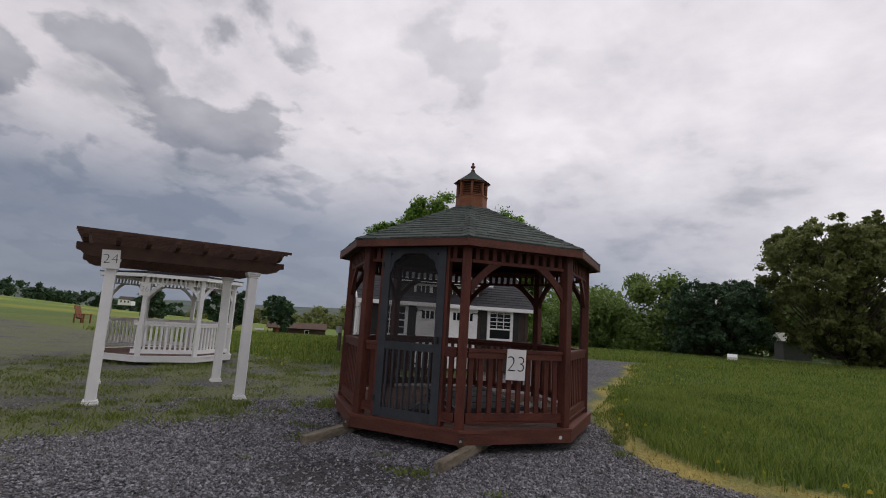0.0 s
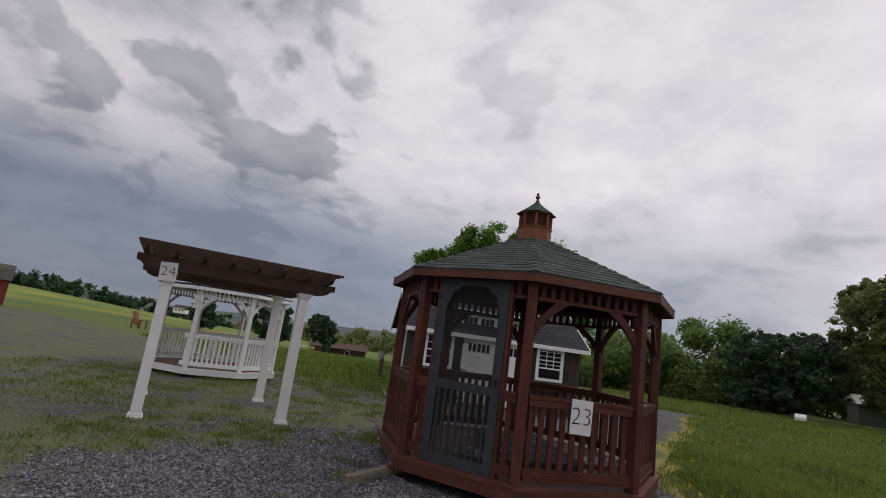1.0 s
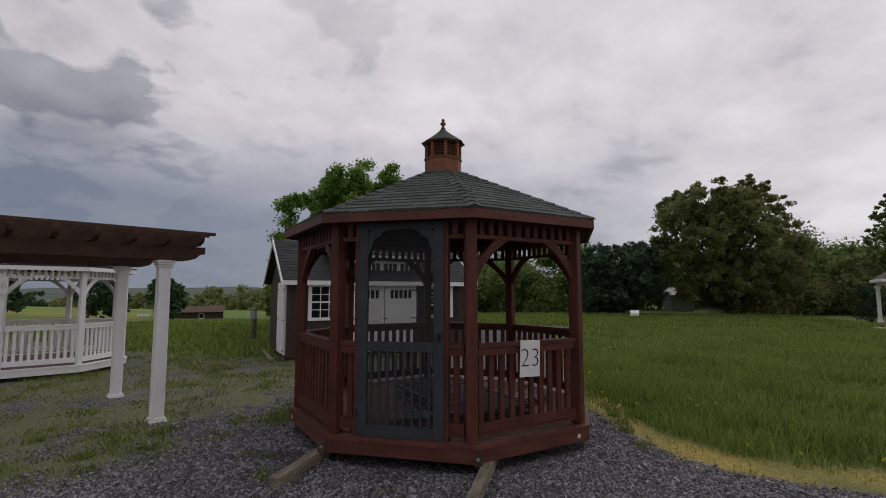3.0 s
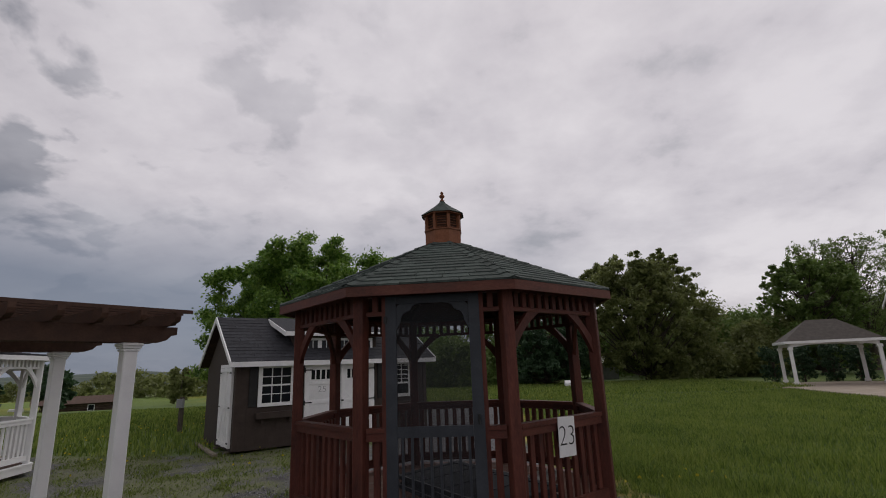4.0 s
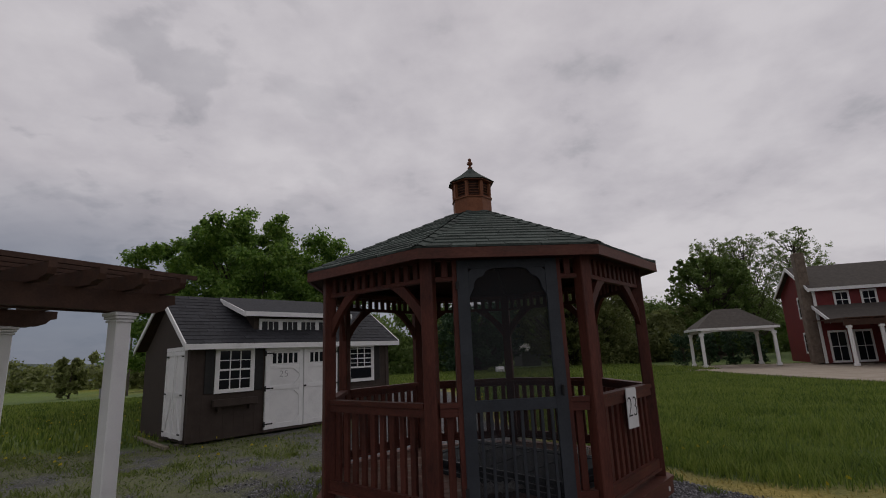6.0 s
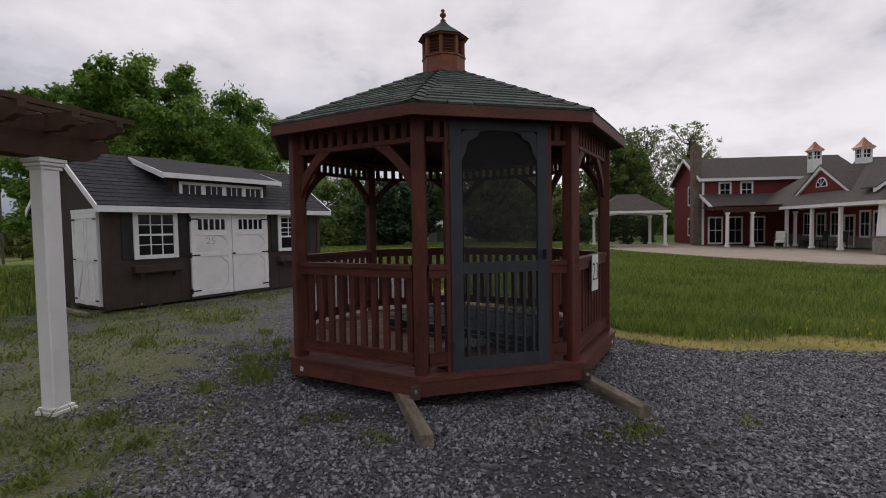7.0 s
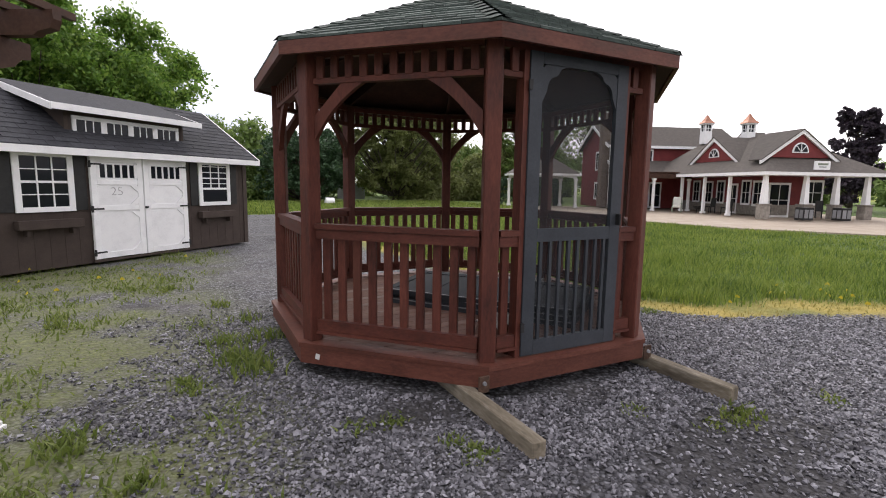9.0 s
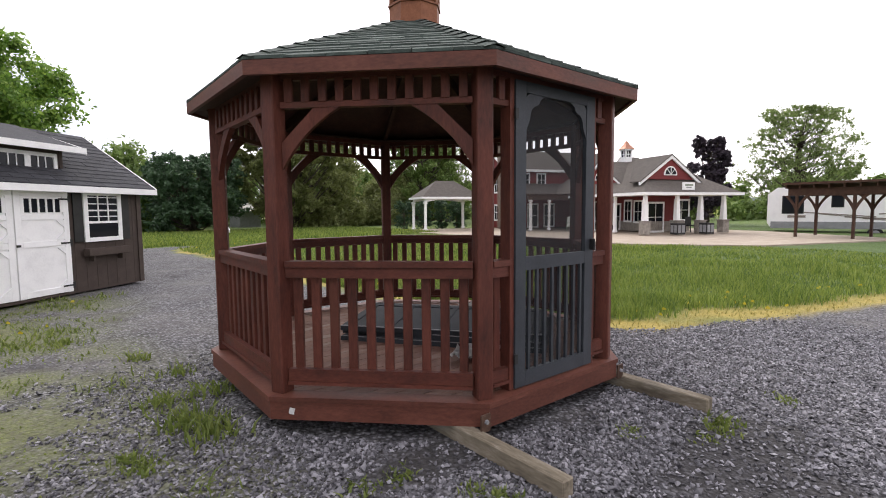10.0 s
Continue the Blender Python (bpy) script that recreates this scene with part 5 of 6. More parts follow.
def tree(at, h, spread, trunk_h, leaf, count, size, label, category="tree", lobes=26, seed=1, clump=0.34, shape="round", bark=M_BARK, name="tree", limb=0.009):
    rng = np.random.default_rng(seed)
    z0 = float(height(at[0], at[1]))
    tr = thing(name, pose(at[0], at[1], z0), label, category)
    cen, rad = [], []
    ch = h - trunk_h
    for i in range(lobes):
        a = rng.uniform(0, 2 * math.pi)
        v = rng.uniform(0.02, 1.0) ** 0.85
        if shape == "round":
            prof = math.sin(math.pi * (0.14 + 0.71 * v)) ** 0.5
        elif shape == "cone":
            prof = 1.02 - 0.85 * v
        else:
            prof = (0.35 + 0.9 * v) * (1.0 if v < 0.75 else 1.9 - 1.2 * v)
        r_ = spread * prof * math.sqrt(rng.uniform(0.06, 1.0)) * (1 - clump * 0.5)
        cr = spread * clump * rng.uniform(0.65, 1.2) * (0.75 if v > 0.85 else 1.0)
        cen.append((r_ * math.cos(a), r_ * math.sin(a), trunk_h + ch * v * 0.93))
        rad.append(cr)
    cen, rad = np.array(cen), np.array(rad)
    bm = bmesh.new()
    top = trunk_h + ch * 0.8
    tube(bm, [Vector((0, 0, -0.1)), Vector((0.03 * h * 0.3, 0, trunk_h * 0.6)), Vector((0, 0.02 * h, top * 0.75)), Vector((0.02 * h, 0, top))], [0.032 * h, 0.024 * h, 0.016 * h, 0.007 * h], 9)
    for c in cen:
        zz = max(trunk_h * 0.6, min(top, c[2] - rng.uniform(0.5, 1.1) * math.hypot(c[0], c[1]) - 0.3))
        a_ = Vector((0, 0, zz))
        b_2 = Vector(c)
        m_ = (a_ + b_2) / 2 + Vector((0, 0, -0.04 * h))
        tube(bm, [a_, m_, b_2], [limb * h, limb * 0.55 * h, 0.0015 * h], 5)
    part("trunk", bm, bark, tr, smooth=True)
    # each lobe breaks up into small sprays of leaves, with shoots standing out of the crown
    sprays = 8
    d = rng.normal(size=(len(cen) * sprays, 3)) + np.array([0, 0, 0.25])
    d /= np.linalg.norm(d, axis=1)[:, None]
    big_r = np.repeat(rad, sprays)
    reach = rng.uniform(0.35, 1.0, len(d)) + 0.45 * (rng.uniform(0, 1, len(d)) > 0.88)
    cen = np.repeat(cen, sprays, axis=0) + d * (big_r * reach)[:, None] * np.array([1, 1, 0.85])
    rad = big_r * rng.uniform(0.22, 0.5, len(d))
    v, f = leaf_cloud(rng, cen, rad, count, size)
    cr = bulk("crown", v, f, leaf, tr)
    return tr


tree((-7.5, 16.3), 7.2, 5.5, 0.5, L_MAPLE, 220000, 0.075, "broad maple tree with fresh green leaves behind the shed", seed=4, lobes=90, clump=0.24, name="maple_tree")
tree((5.6, 37.1), 6.1, 4.2, 0.2, L_HOLLY, 60000, 0.115, "dense dark evergreen tree at the edge of the field", seed=7, lobes=170, clump=0.20, name="evergreen_tree")
tree((14.0, 37.8), 11.1, 5.6, 0.8, L_OAK, 125000, 0.125, "large rounded olive-green tree beyond the lawn", seed=9, lobes=190, clump=0.19, name="oak_tree")
tree((29.0, 39.1), 10.2, 4.1, 0.6, L_FAR, 55000, 0.135, "green tree behind the pavilion", seed=12, lobes=150, clump=0.22, name="green_tree")
tree((41.3, 14.4), 7.7, 2.0, 0.6, L_PURPLE, 30000, 0.15, "dark purple-leaved maple beside the house", seed=15, lobes=100, clump=0.24, name="purple_maple")
tree((43.3, 8.4), 9.6, 4.2, 1.6, L_LIGHT, 30000, 0.085, "airy half-leafed tree with bare branches showing", seed=17, lobes=170, clump=0.19, limb=0.0045, name="airy_tree")
for i, (x, y, h_, sp) in enumerate(((36.3, 43.4, 13.2, 3.4), (39.8, 40.5, 13.1, 3.4), (33.9, 45.2, 13.1, 3.4))):
    tree((x, y), h_, sp, 3.0, L_LIGHT, 15000, 0.085, "tall thin tree with sparse young leaves behind the house", seed=21 + i, lobes=150, clump=0.24, limb=0.004, name="sparse_tree")
for i, (x, y, h_, sp) in enumerate(((-62, 60, 6.5, 2.6), (-80, 66, 7.0, 3.0), (-75, 45, 5.0, 2.2), (-47, 68, 5.5, 2.0), (-40, 74, 6.0, 2.6), (-57.0, 42.6, 6.2, 1.9), (-55.2, 44.7, 5.6, 1.7), (-50.7, 49.4, 5.2, 2.1))):
    tree((x, y), h_, sp, 0.5, L_HOLLY if i < 3 or i > 4 else L_OAK, 3000, 0.34, "distant dark tree on the far field", seed=31 + i, lobes=26, clump=0.36, name="field_tree")


# ---- woods: one mass of foliage and stems each ----
def woods(name, pts, h0, h1, leaf, count, size, label, seed, depth=5.0):
    rng = np.random.default_rng(seed)
    pts = np.array(pts, float)
    seg = np.hypot(*np.diff(pts, axis=0).T)
    cum = np.concatenate([[0], np.cumsum(seg)])
    n = int(cum[-1] * 2.6)
    s = rng.uniform(0, cum[-1], n)
    x, y = np.interp(s, cum, pts[:, 0]) + rng.normal(0, depth * 0.4, n), np.interp(s, cum, pts[:, 1]) + rng.normal(0, depth * 0.4, n)
    top = rng.uniform(h0, h1, n)
    z = top * rng.uniform(0.04, 0.9, n)
    cen = np.stack([x, y, height(x, y) + z], -1)
    rad = rng.uniform(0.8, 1.9, n) * (1.25 - 0.6 * z / top) * (h1 / 6.5)
    v, f = leaf_cloud(rng, cen, rad, count, size, 0.9, 3)
    ob = bulk(name, v, f, leaf)
    return tagged(ob, label, "woods", kind="stuff")


woods("hedgerow", ((-14, 42), (-4, 46), (6, 50), (20, 52), (34, 56), (50, 56)), 5.0, 9.0, L_FAR, 150000, 0.25, "mixed green hedgerow and scrub behind the field", 41, 7)
woods("scrub", ((12.5, 38.5), (17, 39.5), (22, 40), (27, 40.5)), 2.5, 7.6, L_OAK, 70000, 0.17, "olive scrub under the big trees", 42, 3)
woods("thicket", ((-9, 38), (-2, 41), (3, 42.5), (6, 43)), 2.0, 6.0, L_FAR, 60000, 0.18, "green thicket at the field's edge", 46, 3)
woods("far_hedge", ((56, 26), (72, 16), (84, 4), (90, -14)), 4.0, 7.0, L_FAR, 40000, 0.34, "green tree line behind the caravan", 43, 6)
woods("valley_hedge", ((-30, 78), (-60, 100), (-120, 130), (-200, 150)), 3.0, 7.0, L_OAK, 22000, 0.6, "hedges and trees in the valley", 44, 10)
woods("ridge_hedge", ((-230, 20), (-240, 60), (-235, 110), (-220, 160)), 4.0, 8.0, L_HOLLY, 16000, 0.9, "line of dark trees on the ridge", 45, 10)

# clipped dark shrubs behind the pavilion
for i, (x, y) in enumerate(((19.0, 28.0), (20.5, 27.5), (22.0, 27.0), (23.2, 26.5))):
    tree((x, y), 2.3, 0.75, 0.1, L_HOLLY, 5000, 0.07, "dark columnar evergreen shrub behind the pavilion", category="shrub", seed=61 + i, lobes=40, clump=0.45, shape="round", name="shrub")

# ---- what lies on the gazebo floor ----
for i, (x, y, rz, z) in enumerate(((0.21, -0.26, -54, 0.295), (0.25, -0.22, -57, 0.352), (0.24, -0.20, -52, 0.408))):
    pn = thing("screen_panel", pose(x, y, z, 1 + i, 0, rz), "slate-grey framed screen panel lying stacked on the deck", "panel", "stacked screen panels")
    W2, D2 = 2.0, 0.95
    for s in (-1, 1):
        part("frame_rail", box((W2, 0.09, 0.05), (0, s * (D2 / 2 - 0.045), 0), bevel=0.004), M_PANEL, pn)
        part("frame_rail", box((0.09, D2 - 0.185, 0.05), (s * (W2 / 2 - 0.045), 0, 0), bevel=0.004), M_PANEL, pn)
    for xm in (-0.5, 0.0, 0.5):
        part("mullion", box((0.05, D2 - 0.185, 0.045), (xm, 0, 0)), M_PANEL, pn)
    for s in (-1, 1):
        part("edge_bead", box((W2 - 0.02, 0.012, 0.006), (0, s * (D2 / 2 - 0.008), 0.028)), M_RVGREY, pn, "worn pale edge")
    part("mesh", box((W2 - 0.16, D2 - 0.16, 0.004), (0, 0, 0.012)), M_PANEL, pn, "dark mesh")


def crumpled(name, m, w, d, h, seed, mat_, label, category):
    """A crumpled sheet with folds."""
    bm = bmesh.new()
    n = 14
    noise.seed_set(seed)
    vs = [[bm.verts.new((w * (i / n - 0.5) * (1 + 0.2 * noise.noise((j * 0.4, seed, 0))), d * (j / n - 0.5) * (1 + 0.25 * noise.noise((i * 0.4, seed + 9, 0))),
           h * (0.25 + abs(noise.noise((i * 0.38 + seed, j * 0.42, 0.3))) * 1.3 + 0.3 * abs(noise.noise((i * 1.1, j * 1.2, seed)))))) for j in range(n + 1)] for i in range(n + 1)]
    for i in range(n):
        for j in range(n):
            bm.faces.new((vs[i][j], vs[i + 1][j], vs[i + 1][j + 1], vs[i][j + 1]))
    r = bmesh.ops.solidify(bm, geom=bm.faces[:], thickness=0.006)
    ob = link_mesh(name, bm, mat_)
    ob.matrix_world = m
    return tagged(ob, label, category)


crumpled("plastic_sheet", pose(-0.1, -1.01, Z_DECK + 0.006, 0, 0, 20), 0.5, 0.3, 0.09, 3, M_CLOTH, "crumpled white plastic sheet on the gazebo deck", "sheet")
crumpled("plastic_sheet", pose(1.15, 0.35, Z_DECK + 0.006, 0, 0, 70), 0.5, 0.36, 0.12, 5, M_CLOTH, "crumpled white plastic sheet on the gazebo deck", "sheet")
blk = link_mesh("wood_block", box((0.16, 0.10, 0.09), (0, 0, 0.045), bevel=0.006), M_STAIN)
blk.matrix_world = pose(-0.46, -1.58, Z_DECK + 0.003, 0, 0, 25)
tagged(blk, "short brown offcut of wood on the deck", "block")

# brackets and a torn tag on the rim
for x in (-0.80, 0.80):
    br = part("skid_bracket", box((0.085, 0.014, 0.12), (x, -1.838, 0.155), bevel=0.003), M_STEEL, gz_brown, "rusty steel bracket with a bolt")
    part("bolt", add_cyl(bmesh.new(), 0.016, 0.013, 0.018, (x, -1.853, 0.165), (90, 0, 0), 8), M_RVGREY, br)
for k, xo in ((0, -0.60), (2, 0.60)):
    f = face_pose(R_DECK, k)
    part("torn_tag", box((0.036, 0.006, 0.042), tuple(f @ Vector((xo, -0.006, 0.175))), (0, 12, math.degrees(f.to_euler().z))), M_CLOTH, gz_brown, "torn pale tag on the rim")


# ---- porch and patio furniture ----
def patio_chair(m):
    c = thing("patio_chair", m, "sage patio armchair with cream cushions", "chair")
    for sx in (-1, 1):
        for sy in (-1, 1):
            part("leg", box((0.06, 0.06, 0.42 if sy < 0 else 0.95), (sx * 0.33, sy * 0.33, 0.21 if sy < 0 else 0.475)), M_SAGE, c)
        part("arm", box((0.09, 0.75, 0.05), (sx * 0.33, 0, 0.64)), M_SAGE, c)
    part("seat_cushion", box((0.6, 0.66, 0.16), (0, -0.02, 0.42), bevel=0.03), M_CREAM, c)
    part("back_cushion", box((0.6, 0.16, 0.62), (0, 0.28, 0.78), (-12, 0, 0), 0.03), M_CREAM, c)
    return c


patio_chair(HM @ pose(-1.4, 7.6, 0.0, 0, 0, -35))
fp_ = thing("fire_bowl", HM @ pose(0.2, 7.2, 0.0), "black iron fire bowl on short legs on the patio", "fire bowl")
bm = bmesh.new()
prof = [(0.05, 0.22), (0.2, 0.25), (0.32, 0.34), (0.38, 0.46), (0.35, 0.46), (0.29, 0.36), (0.0, 0.28)]
rings = [[bm.verts.new((max(r_, 0.001) * math.cos(2 * math.pi * i / 16), max(r_, 0.001) * math.sin(2 * math.pi * i / 16), z)) for i in range(16)] for r_, z in prof]
for a_, b2 in zip(rings[:-1], rings[1:]):
    for i in range(16):
        bm.faces.new((a_[i], a_[(i + 1) % 16], b2[(i + 1) % 16], b2[i]))
part("bowl", bm, M_BLACK, fp_)
for a in (90, 210, 330):
    part("leg", box((0.05, 0.05, 0.26), (0.2 * math.cos(radians(a)), 0.2 * math.sin(radians(a)), 0.13)), M_BLACK, fp_)
for x, y in ((2.2, -0.9), (4.7, -1.1)):
    bxx = thing("planter_box", HM @ pose(x, y, 0.0), "dark square planter box with grey panels by the porch", "planter", "porch planters")
    part("body", box((0.72, 0.72, 0.72), (0, 0, 0.36), bevel=0.015), M_BLACK, bxx)
    for rz in (0, 90, 180, 270):
        for s in (-1, 1):
            part("panel", add_prism(bmesh.new(), [(s * 0.17 - 0.13, 0.12), (s * 0.17 + 0.13, 0.12), (s * 0.17 + 0.13, 0.6), (s * 0.17 - 0.13, 0.6)], 0.02, pose(0, 0, 0, 0, 0, rz) @ pose(0, -0.37, 0)), M_RVGREY, bxx)
# dark seats under the porch
for x, y, rz in ((1.0, 4.9, -90), (1.1, 7.0, -90), (5.5, 1.2, 0)):
    ch = thing("porch_chair", HM @ pose(x, y, 0.0, 0, 0, rz), "dark porch chair against the red wall", "chair", "porch chairs")
    for sx in (-1, 1):
        for sy in (-1, 1):
            part("leg", box((0.05, 0.05, 0.45), (sx * 0.25, sy * 0.25, 0.225)), M_BLACK, ch)
    part("seat", box((0.58, 0.58, 0.07), (0, 0, 0.46), bevel=0.01), M_BLACK, ch)
    part("backrest", box((0.58, 0.06, 0.6), (0, 0.27, 0.78), (-8, 0, 0), 0.01), M_BLACK, ch)

# ---- dark timber pergola by the caravan ----
DP = pose(25.93, 3.77, 0.0, 0, 0, -94.7) @ Matrix.Diagonal((0.671, 1.0, 1.0, 1))
dpg = thing("timber_pergola", DP, "dark brown timber pergola with arched braces and flat roof", "pergola")
for px, py in ((0, 0), (0.0, 2.5), (3.4, 0), (3.4, 2.5), (6.8, 0), (6.8, 2.5)):
    part("post", box((0.16, 0.16, 2.1), (px, py, 1.05), bevel=0.01), M_PERG, dpg)
    for s in (-1, 1):
        out = [(s * x_, z_) for x_, z_ in brace_outline(0.75, 0.75, 0.3)]
        part("brace", add_prism(bmesh.new(), out, 0.08, pose(px + s * 0.08, py - 0.04, 2.1)), M_PERG, dpg)
for py in (0, 2.5):
    part("beam", box((7.9, 0.16, 0.34), (3.4, py, 2.27)), M_PERG, dpg)
for i in range(10):
    part("rafter", box((0.08, 3.4, 0.18), (-0.5 + 0.867 * i, 1.25, 2.53)), M_PERG, dpg)
part("roof_sheet", box((8.2, 3.6, 0.10), (3.4, 1.25, 2.67)), M_PERG, dpg)

# ---- caravan ----
RV = pose(32.27, 7.04, -0.35, 0, 0, -73.4) @ Matrix.Diagonal((1, 1, 0.92, 1))
rv = thing("caravan", RV, "long white fifth-wheel caravan with grey skirt and taupe swooshes", "caravan")
part("body", add_prism(bmesh.new(), [(0.15, 0.75), (10.0, 0.75), (10.0, 3.3), (0.5, 3.35), (0.0, 2.9), (0.0, 1.0)], 2.4, pose(0, 0, 0)), M_WHITE, rv, "white caravan body")
part("skirt", box((9.6, 0.03, 0.45), (5.0, -0.012, 0.85)), M_RVGREY, rv)
for x0, w, z, h, mt in ((0.8, 1.0, 2.2, 1.1, M_GLASS), (3.2, 0.5, 2.4, 0.7, M_GLASS), (5.8, 0.6, 2.3, 0.75, M_GLASS), (8.2, 0.7, 2.3, 0.75, M_GLASS)):
    w_ = part("window", box((w, 0.03, h), (x0 + w / 2, -0.016, z), bevel=0.01), mt, rv)
    part("window_frame", box((w + 0.1, 0.02, h + 0.1), (x0 + w / 2, -0.006, z), bevel=0.005), M_BLACK, w_)
part("end_window", box((0.03, 1.2, 1.1), (-0.012, 1.2, 2.2)), M_GLASS, rv)
for z, a, x in ((1.55, 5, 3.5), (1.3, 3, 5.5), (1.75, -6, 7.0)):
    part("swoosh", box((3.4, 0.012, 0.07), (x, -0.008, z), (0, a, 0)), M_TAUPE, rv)
    part("swoosh", box((2.6, 0.012, 0.05), (x + 0.4, -0.008, z - 0.12), (0, a + 2, 0)), M_TAUPE, rv)
part("lettering", box((0.9, 0.012, 0.16), (1.5, -0.008, 1.42)), M_TAUPE, rv)
part("roof_unit", box((1.0, 0.9, 0.3), (2.4, 1.2, 3.48), bevel=0.06), M_WHITE, rv)
part("awning", add_cyl(bmesh.new(), 0.09, 0.09, 5.0, (6.0, -0.1, 3.2), (0, 90, 0), 10), M_BLACK, rv)
for x in (5.2, 6.1):
    wh = part("wheel", add_cyl(bmesh.new(), 0.36, 0.36, 0.24, (x, 0.12, 0.36), (90, 0, 0), 20), M_RUBBER, rv)
    part("rim", add_cyl(bmesh.new(), 0.2, 0.2, 0.26, (x, 0.11, 0.36), (90, 0, 0), 16), M_RVGREY, wh)
part("step", box((0.8, 0.35, 0.06), (0.9, -0.25, 0.35)), M_BLACK, rv)
part("step_leg", box((0.05, 0.3, 0.35), (0.55, -0.25, 0.17)), M_BLACK, rv)
part("front_jack", box((0.12, 0.12, 0.8), (8.9, 0.6, 0.4)), M_BLACK, rv)

# ---- log cabin in the field ----
cz = float(height(-56.3, 58.9))
cab = thing("log_cabin", pose(-56.3, 58.9, cz - 0.55, 0, 0, 42) @ Matrix.Diagonal((0.8, 0.8, 0.8, 1)), "low dark log cabin with a brown roof down in the field", "cabin")
part("wall", box((10.4, 4.2, 2.0), (0.8, 0, 1.0)), M_LOG, cab)
for i in range(7):
    part("log", add_cyl(bmesh.new(), 0.15, 0.15, 10.6, (0.8, -2.12, 0.16 + 0.28 * i), (0, 90, 0), 8), M_LOG, cab)
part("roof", add_prism(bmesh.new(), [(-2.9, 1.95), (2.9, 1.95), (0, 3.1)], 12.4, pose(6.4, 0, 0, 0, 0, 90)), M_BRICKROOF, cab)
part("door", box((0.9, 0.06, 1.8), (-3.6, -2.3, 0.9)), M_CEDAR, cab)
part("window", box((0.8, 0.06, 0.8), (2.2, -2.3, 1.2)), M_GLASS, cab)
part("window_trim", box((1.0, 0.04, 1.0), (2.2, -2.27, 1.2)), M_WHITE, cab)
for x in (-5.6, -4.6):
    part("porch_post", box((0.14, 0.14, 2.0), (x, -2.2, 1.0)), M_LOG, cab)
# red barn far over the road
rb = thing("red_barn", pose(-52.0, 8.5, 0.0, 0, 0, 72), "small red barn shed with white door across the road", "barn")
part("wall", box((4.2, 3.0, 2.2), (0, 0, 1.1)), M_RED, rb)
part("roof", add_prism(bmesh.new(), [(-1.75, 2.1), (1.75, 2.1), (0.9, 3.1), (0, 3.45), (-0.9, 3.1)], 4.5, pose(2.25, 0, 0, 0, 0, 90)), M_SHINGLE_B, rb)
part("door", box((1.3, 0.06, 1.9), (0.2, -1.53, 0.95)), M_WHITE, rb)
gs = thing("garage", pose(12.1, 45.5, float(height(12.1, 45.5)), 0, 0, 10) @ Matrix.Scale(0.7, 4), "pale grey garage half hidden between trees", "garage")
part("wall", box((3.0, 3.0, 2.3), (0, 0, 1.15)), M_RVGREY, gs)
part("roof", add_prism(bmesh.new(), [(-2.0, 2.25), (2.0, 2.25), (0, 3.3)], 3.6, pose(1.8, 0, 0, 0, 0, 90)), M_CREAM, gs)
car = thing("car", pose(6.6, 31.2, float(height(6.6, 31.2)), 0, 0, 84) @ Matrix.Scale(0.36, 4), "small white car parked far off by the trees", "car")
part("body", add_prism(bmesh.new(), [(-1.9, 0.25), (1.9, 0.25), (1.9, 0.75), (1.1, 0.85), (0.6, 1.35), (-1.0, 1.38), (-1.6, 0.9), (-1.9, 0.85)], 1.6, pose(0, 0, 0)), M_WHITE, car)
for x in (-1.2, 1.2):
    part("wheel", add_cyl(bmesh.new(), 0.3, 0.3, 0.2, (x, 0.05, 0.3), (90, 0, 0), 14), M_RUBBER, car)
part("windows", add_prism(bmesh.new(), [(-1.3, 0.9), (0.9, 0.9), (0.55, 1.28), (-0.95, 1.3)], 0.02, pose(0, -0.012, 0)), M_GLASS, car)
fh = thing("farmhouse", pose(-141.6, 82.1, 0.9, 0, 0, 35) @ Matrix.Scale(0.45, 4), "small white farmhouse far off over the fields", "house")
part("wall", box((8.0, 5.5, 3.6), (0, 0, 1.2)), M_WHITE, fh)
part("roof", add_prism(bmesh.new(), [(-3.1, 2.9), (3.1, 2.9), (0, 5.0)], 8.6, pose(4.3, 0, 0, 0, 0, 90)), M_SHINGLE_B, fh)
for x in (-2.2, 0.0, 2.2):
    part("window", box((0.9, 0.08, 1.2), (x, -2.77, 1.7)), M_GLASS, fh)
tl_ = thing("box_trailer", pose(-65.1, 59.0, -2.5, 0, 0, 40) @ Matrix.Scale(0.55, 4), "white box trailer standing in the valley", "trailer")
part("body", box((3.0, 1.8, 1.3), (0, 0, 0.85), bevel=0.05), M_WHITE, tl_)
for x in (-0.6, 0.3):
    part("wheel", add_cyl(bmesh.new(), 0.3, 0.3, 0.2, (x, -0.85, 0.3), (90, 0, 0), 14), M_RUBBER, tl_)
# utility pole and wire in the valley
for x, y in ((-30, 50), (-95, 20)):
    up_ = thing("utility_pole", pose(x, y, float(height(x, y))), "weathered wooden utility pole with crossarm", "pole", "utility poles")
    part("pole", add_cyl(bmesh.new(), 0.13, 0.09, 8.0, (0, 0, 3.9), n=8), M_BARK, up_)
    part("crossarm", box((1.6, 0.1, 0.1), (0, 0, 7.3)), M_BARK, up_)
mt = thing("meter_post", pose(-9.6, 9.5, float(height(-9.6, 9.5))), "short grey meter post standing in the grass", "post")
part("post", box((0.12, 0.1, 1.15), (0, 0, 0.57)), M_BARK, mt)
part("meter_box", box((0.2, 0.14, 0.28), (0, -0.08, 0.95), bevel=0.01), M_RVGREY, mt)


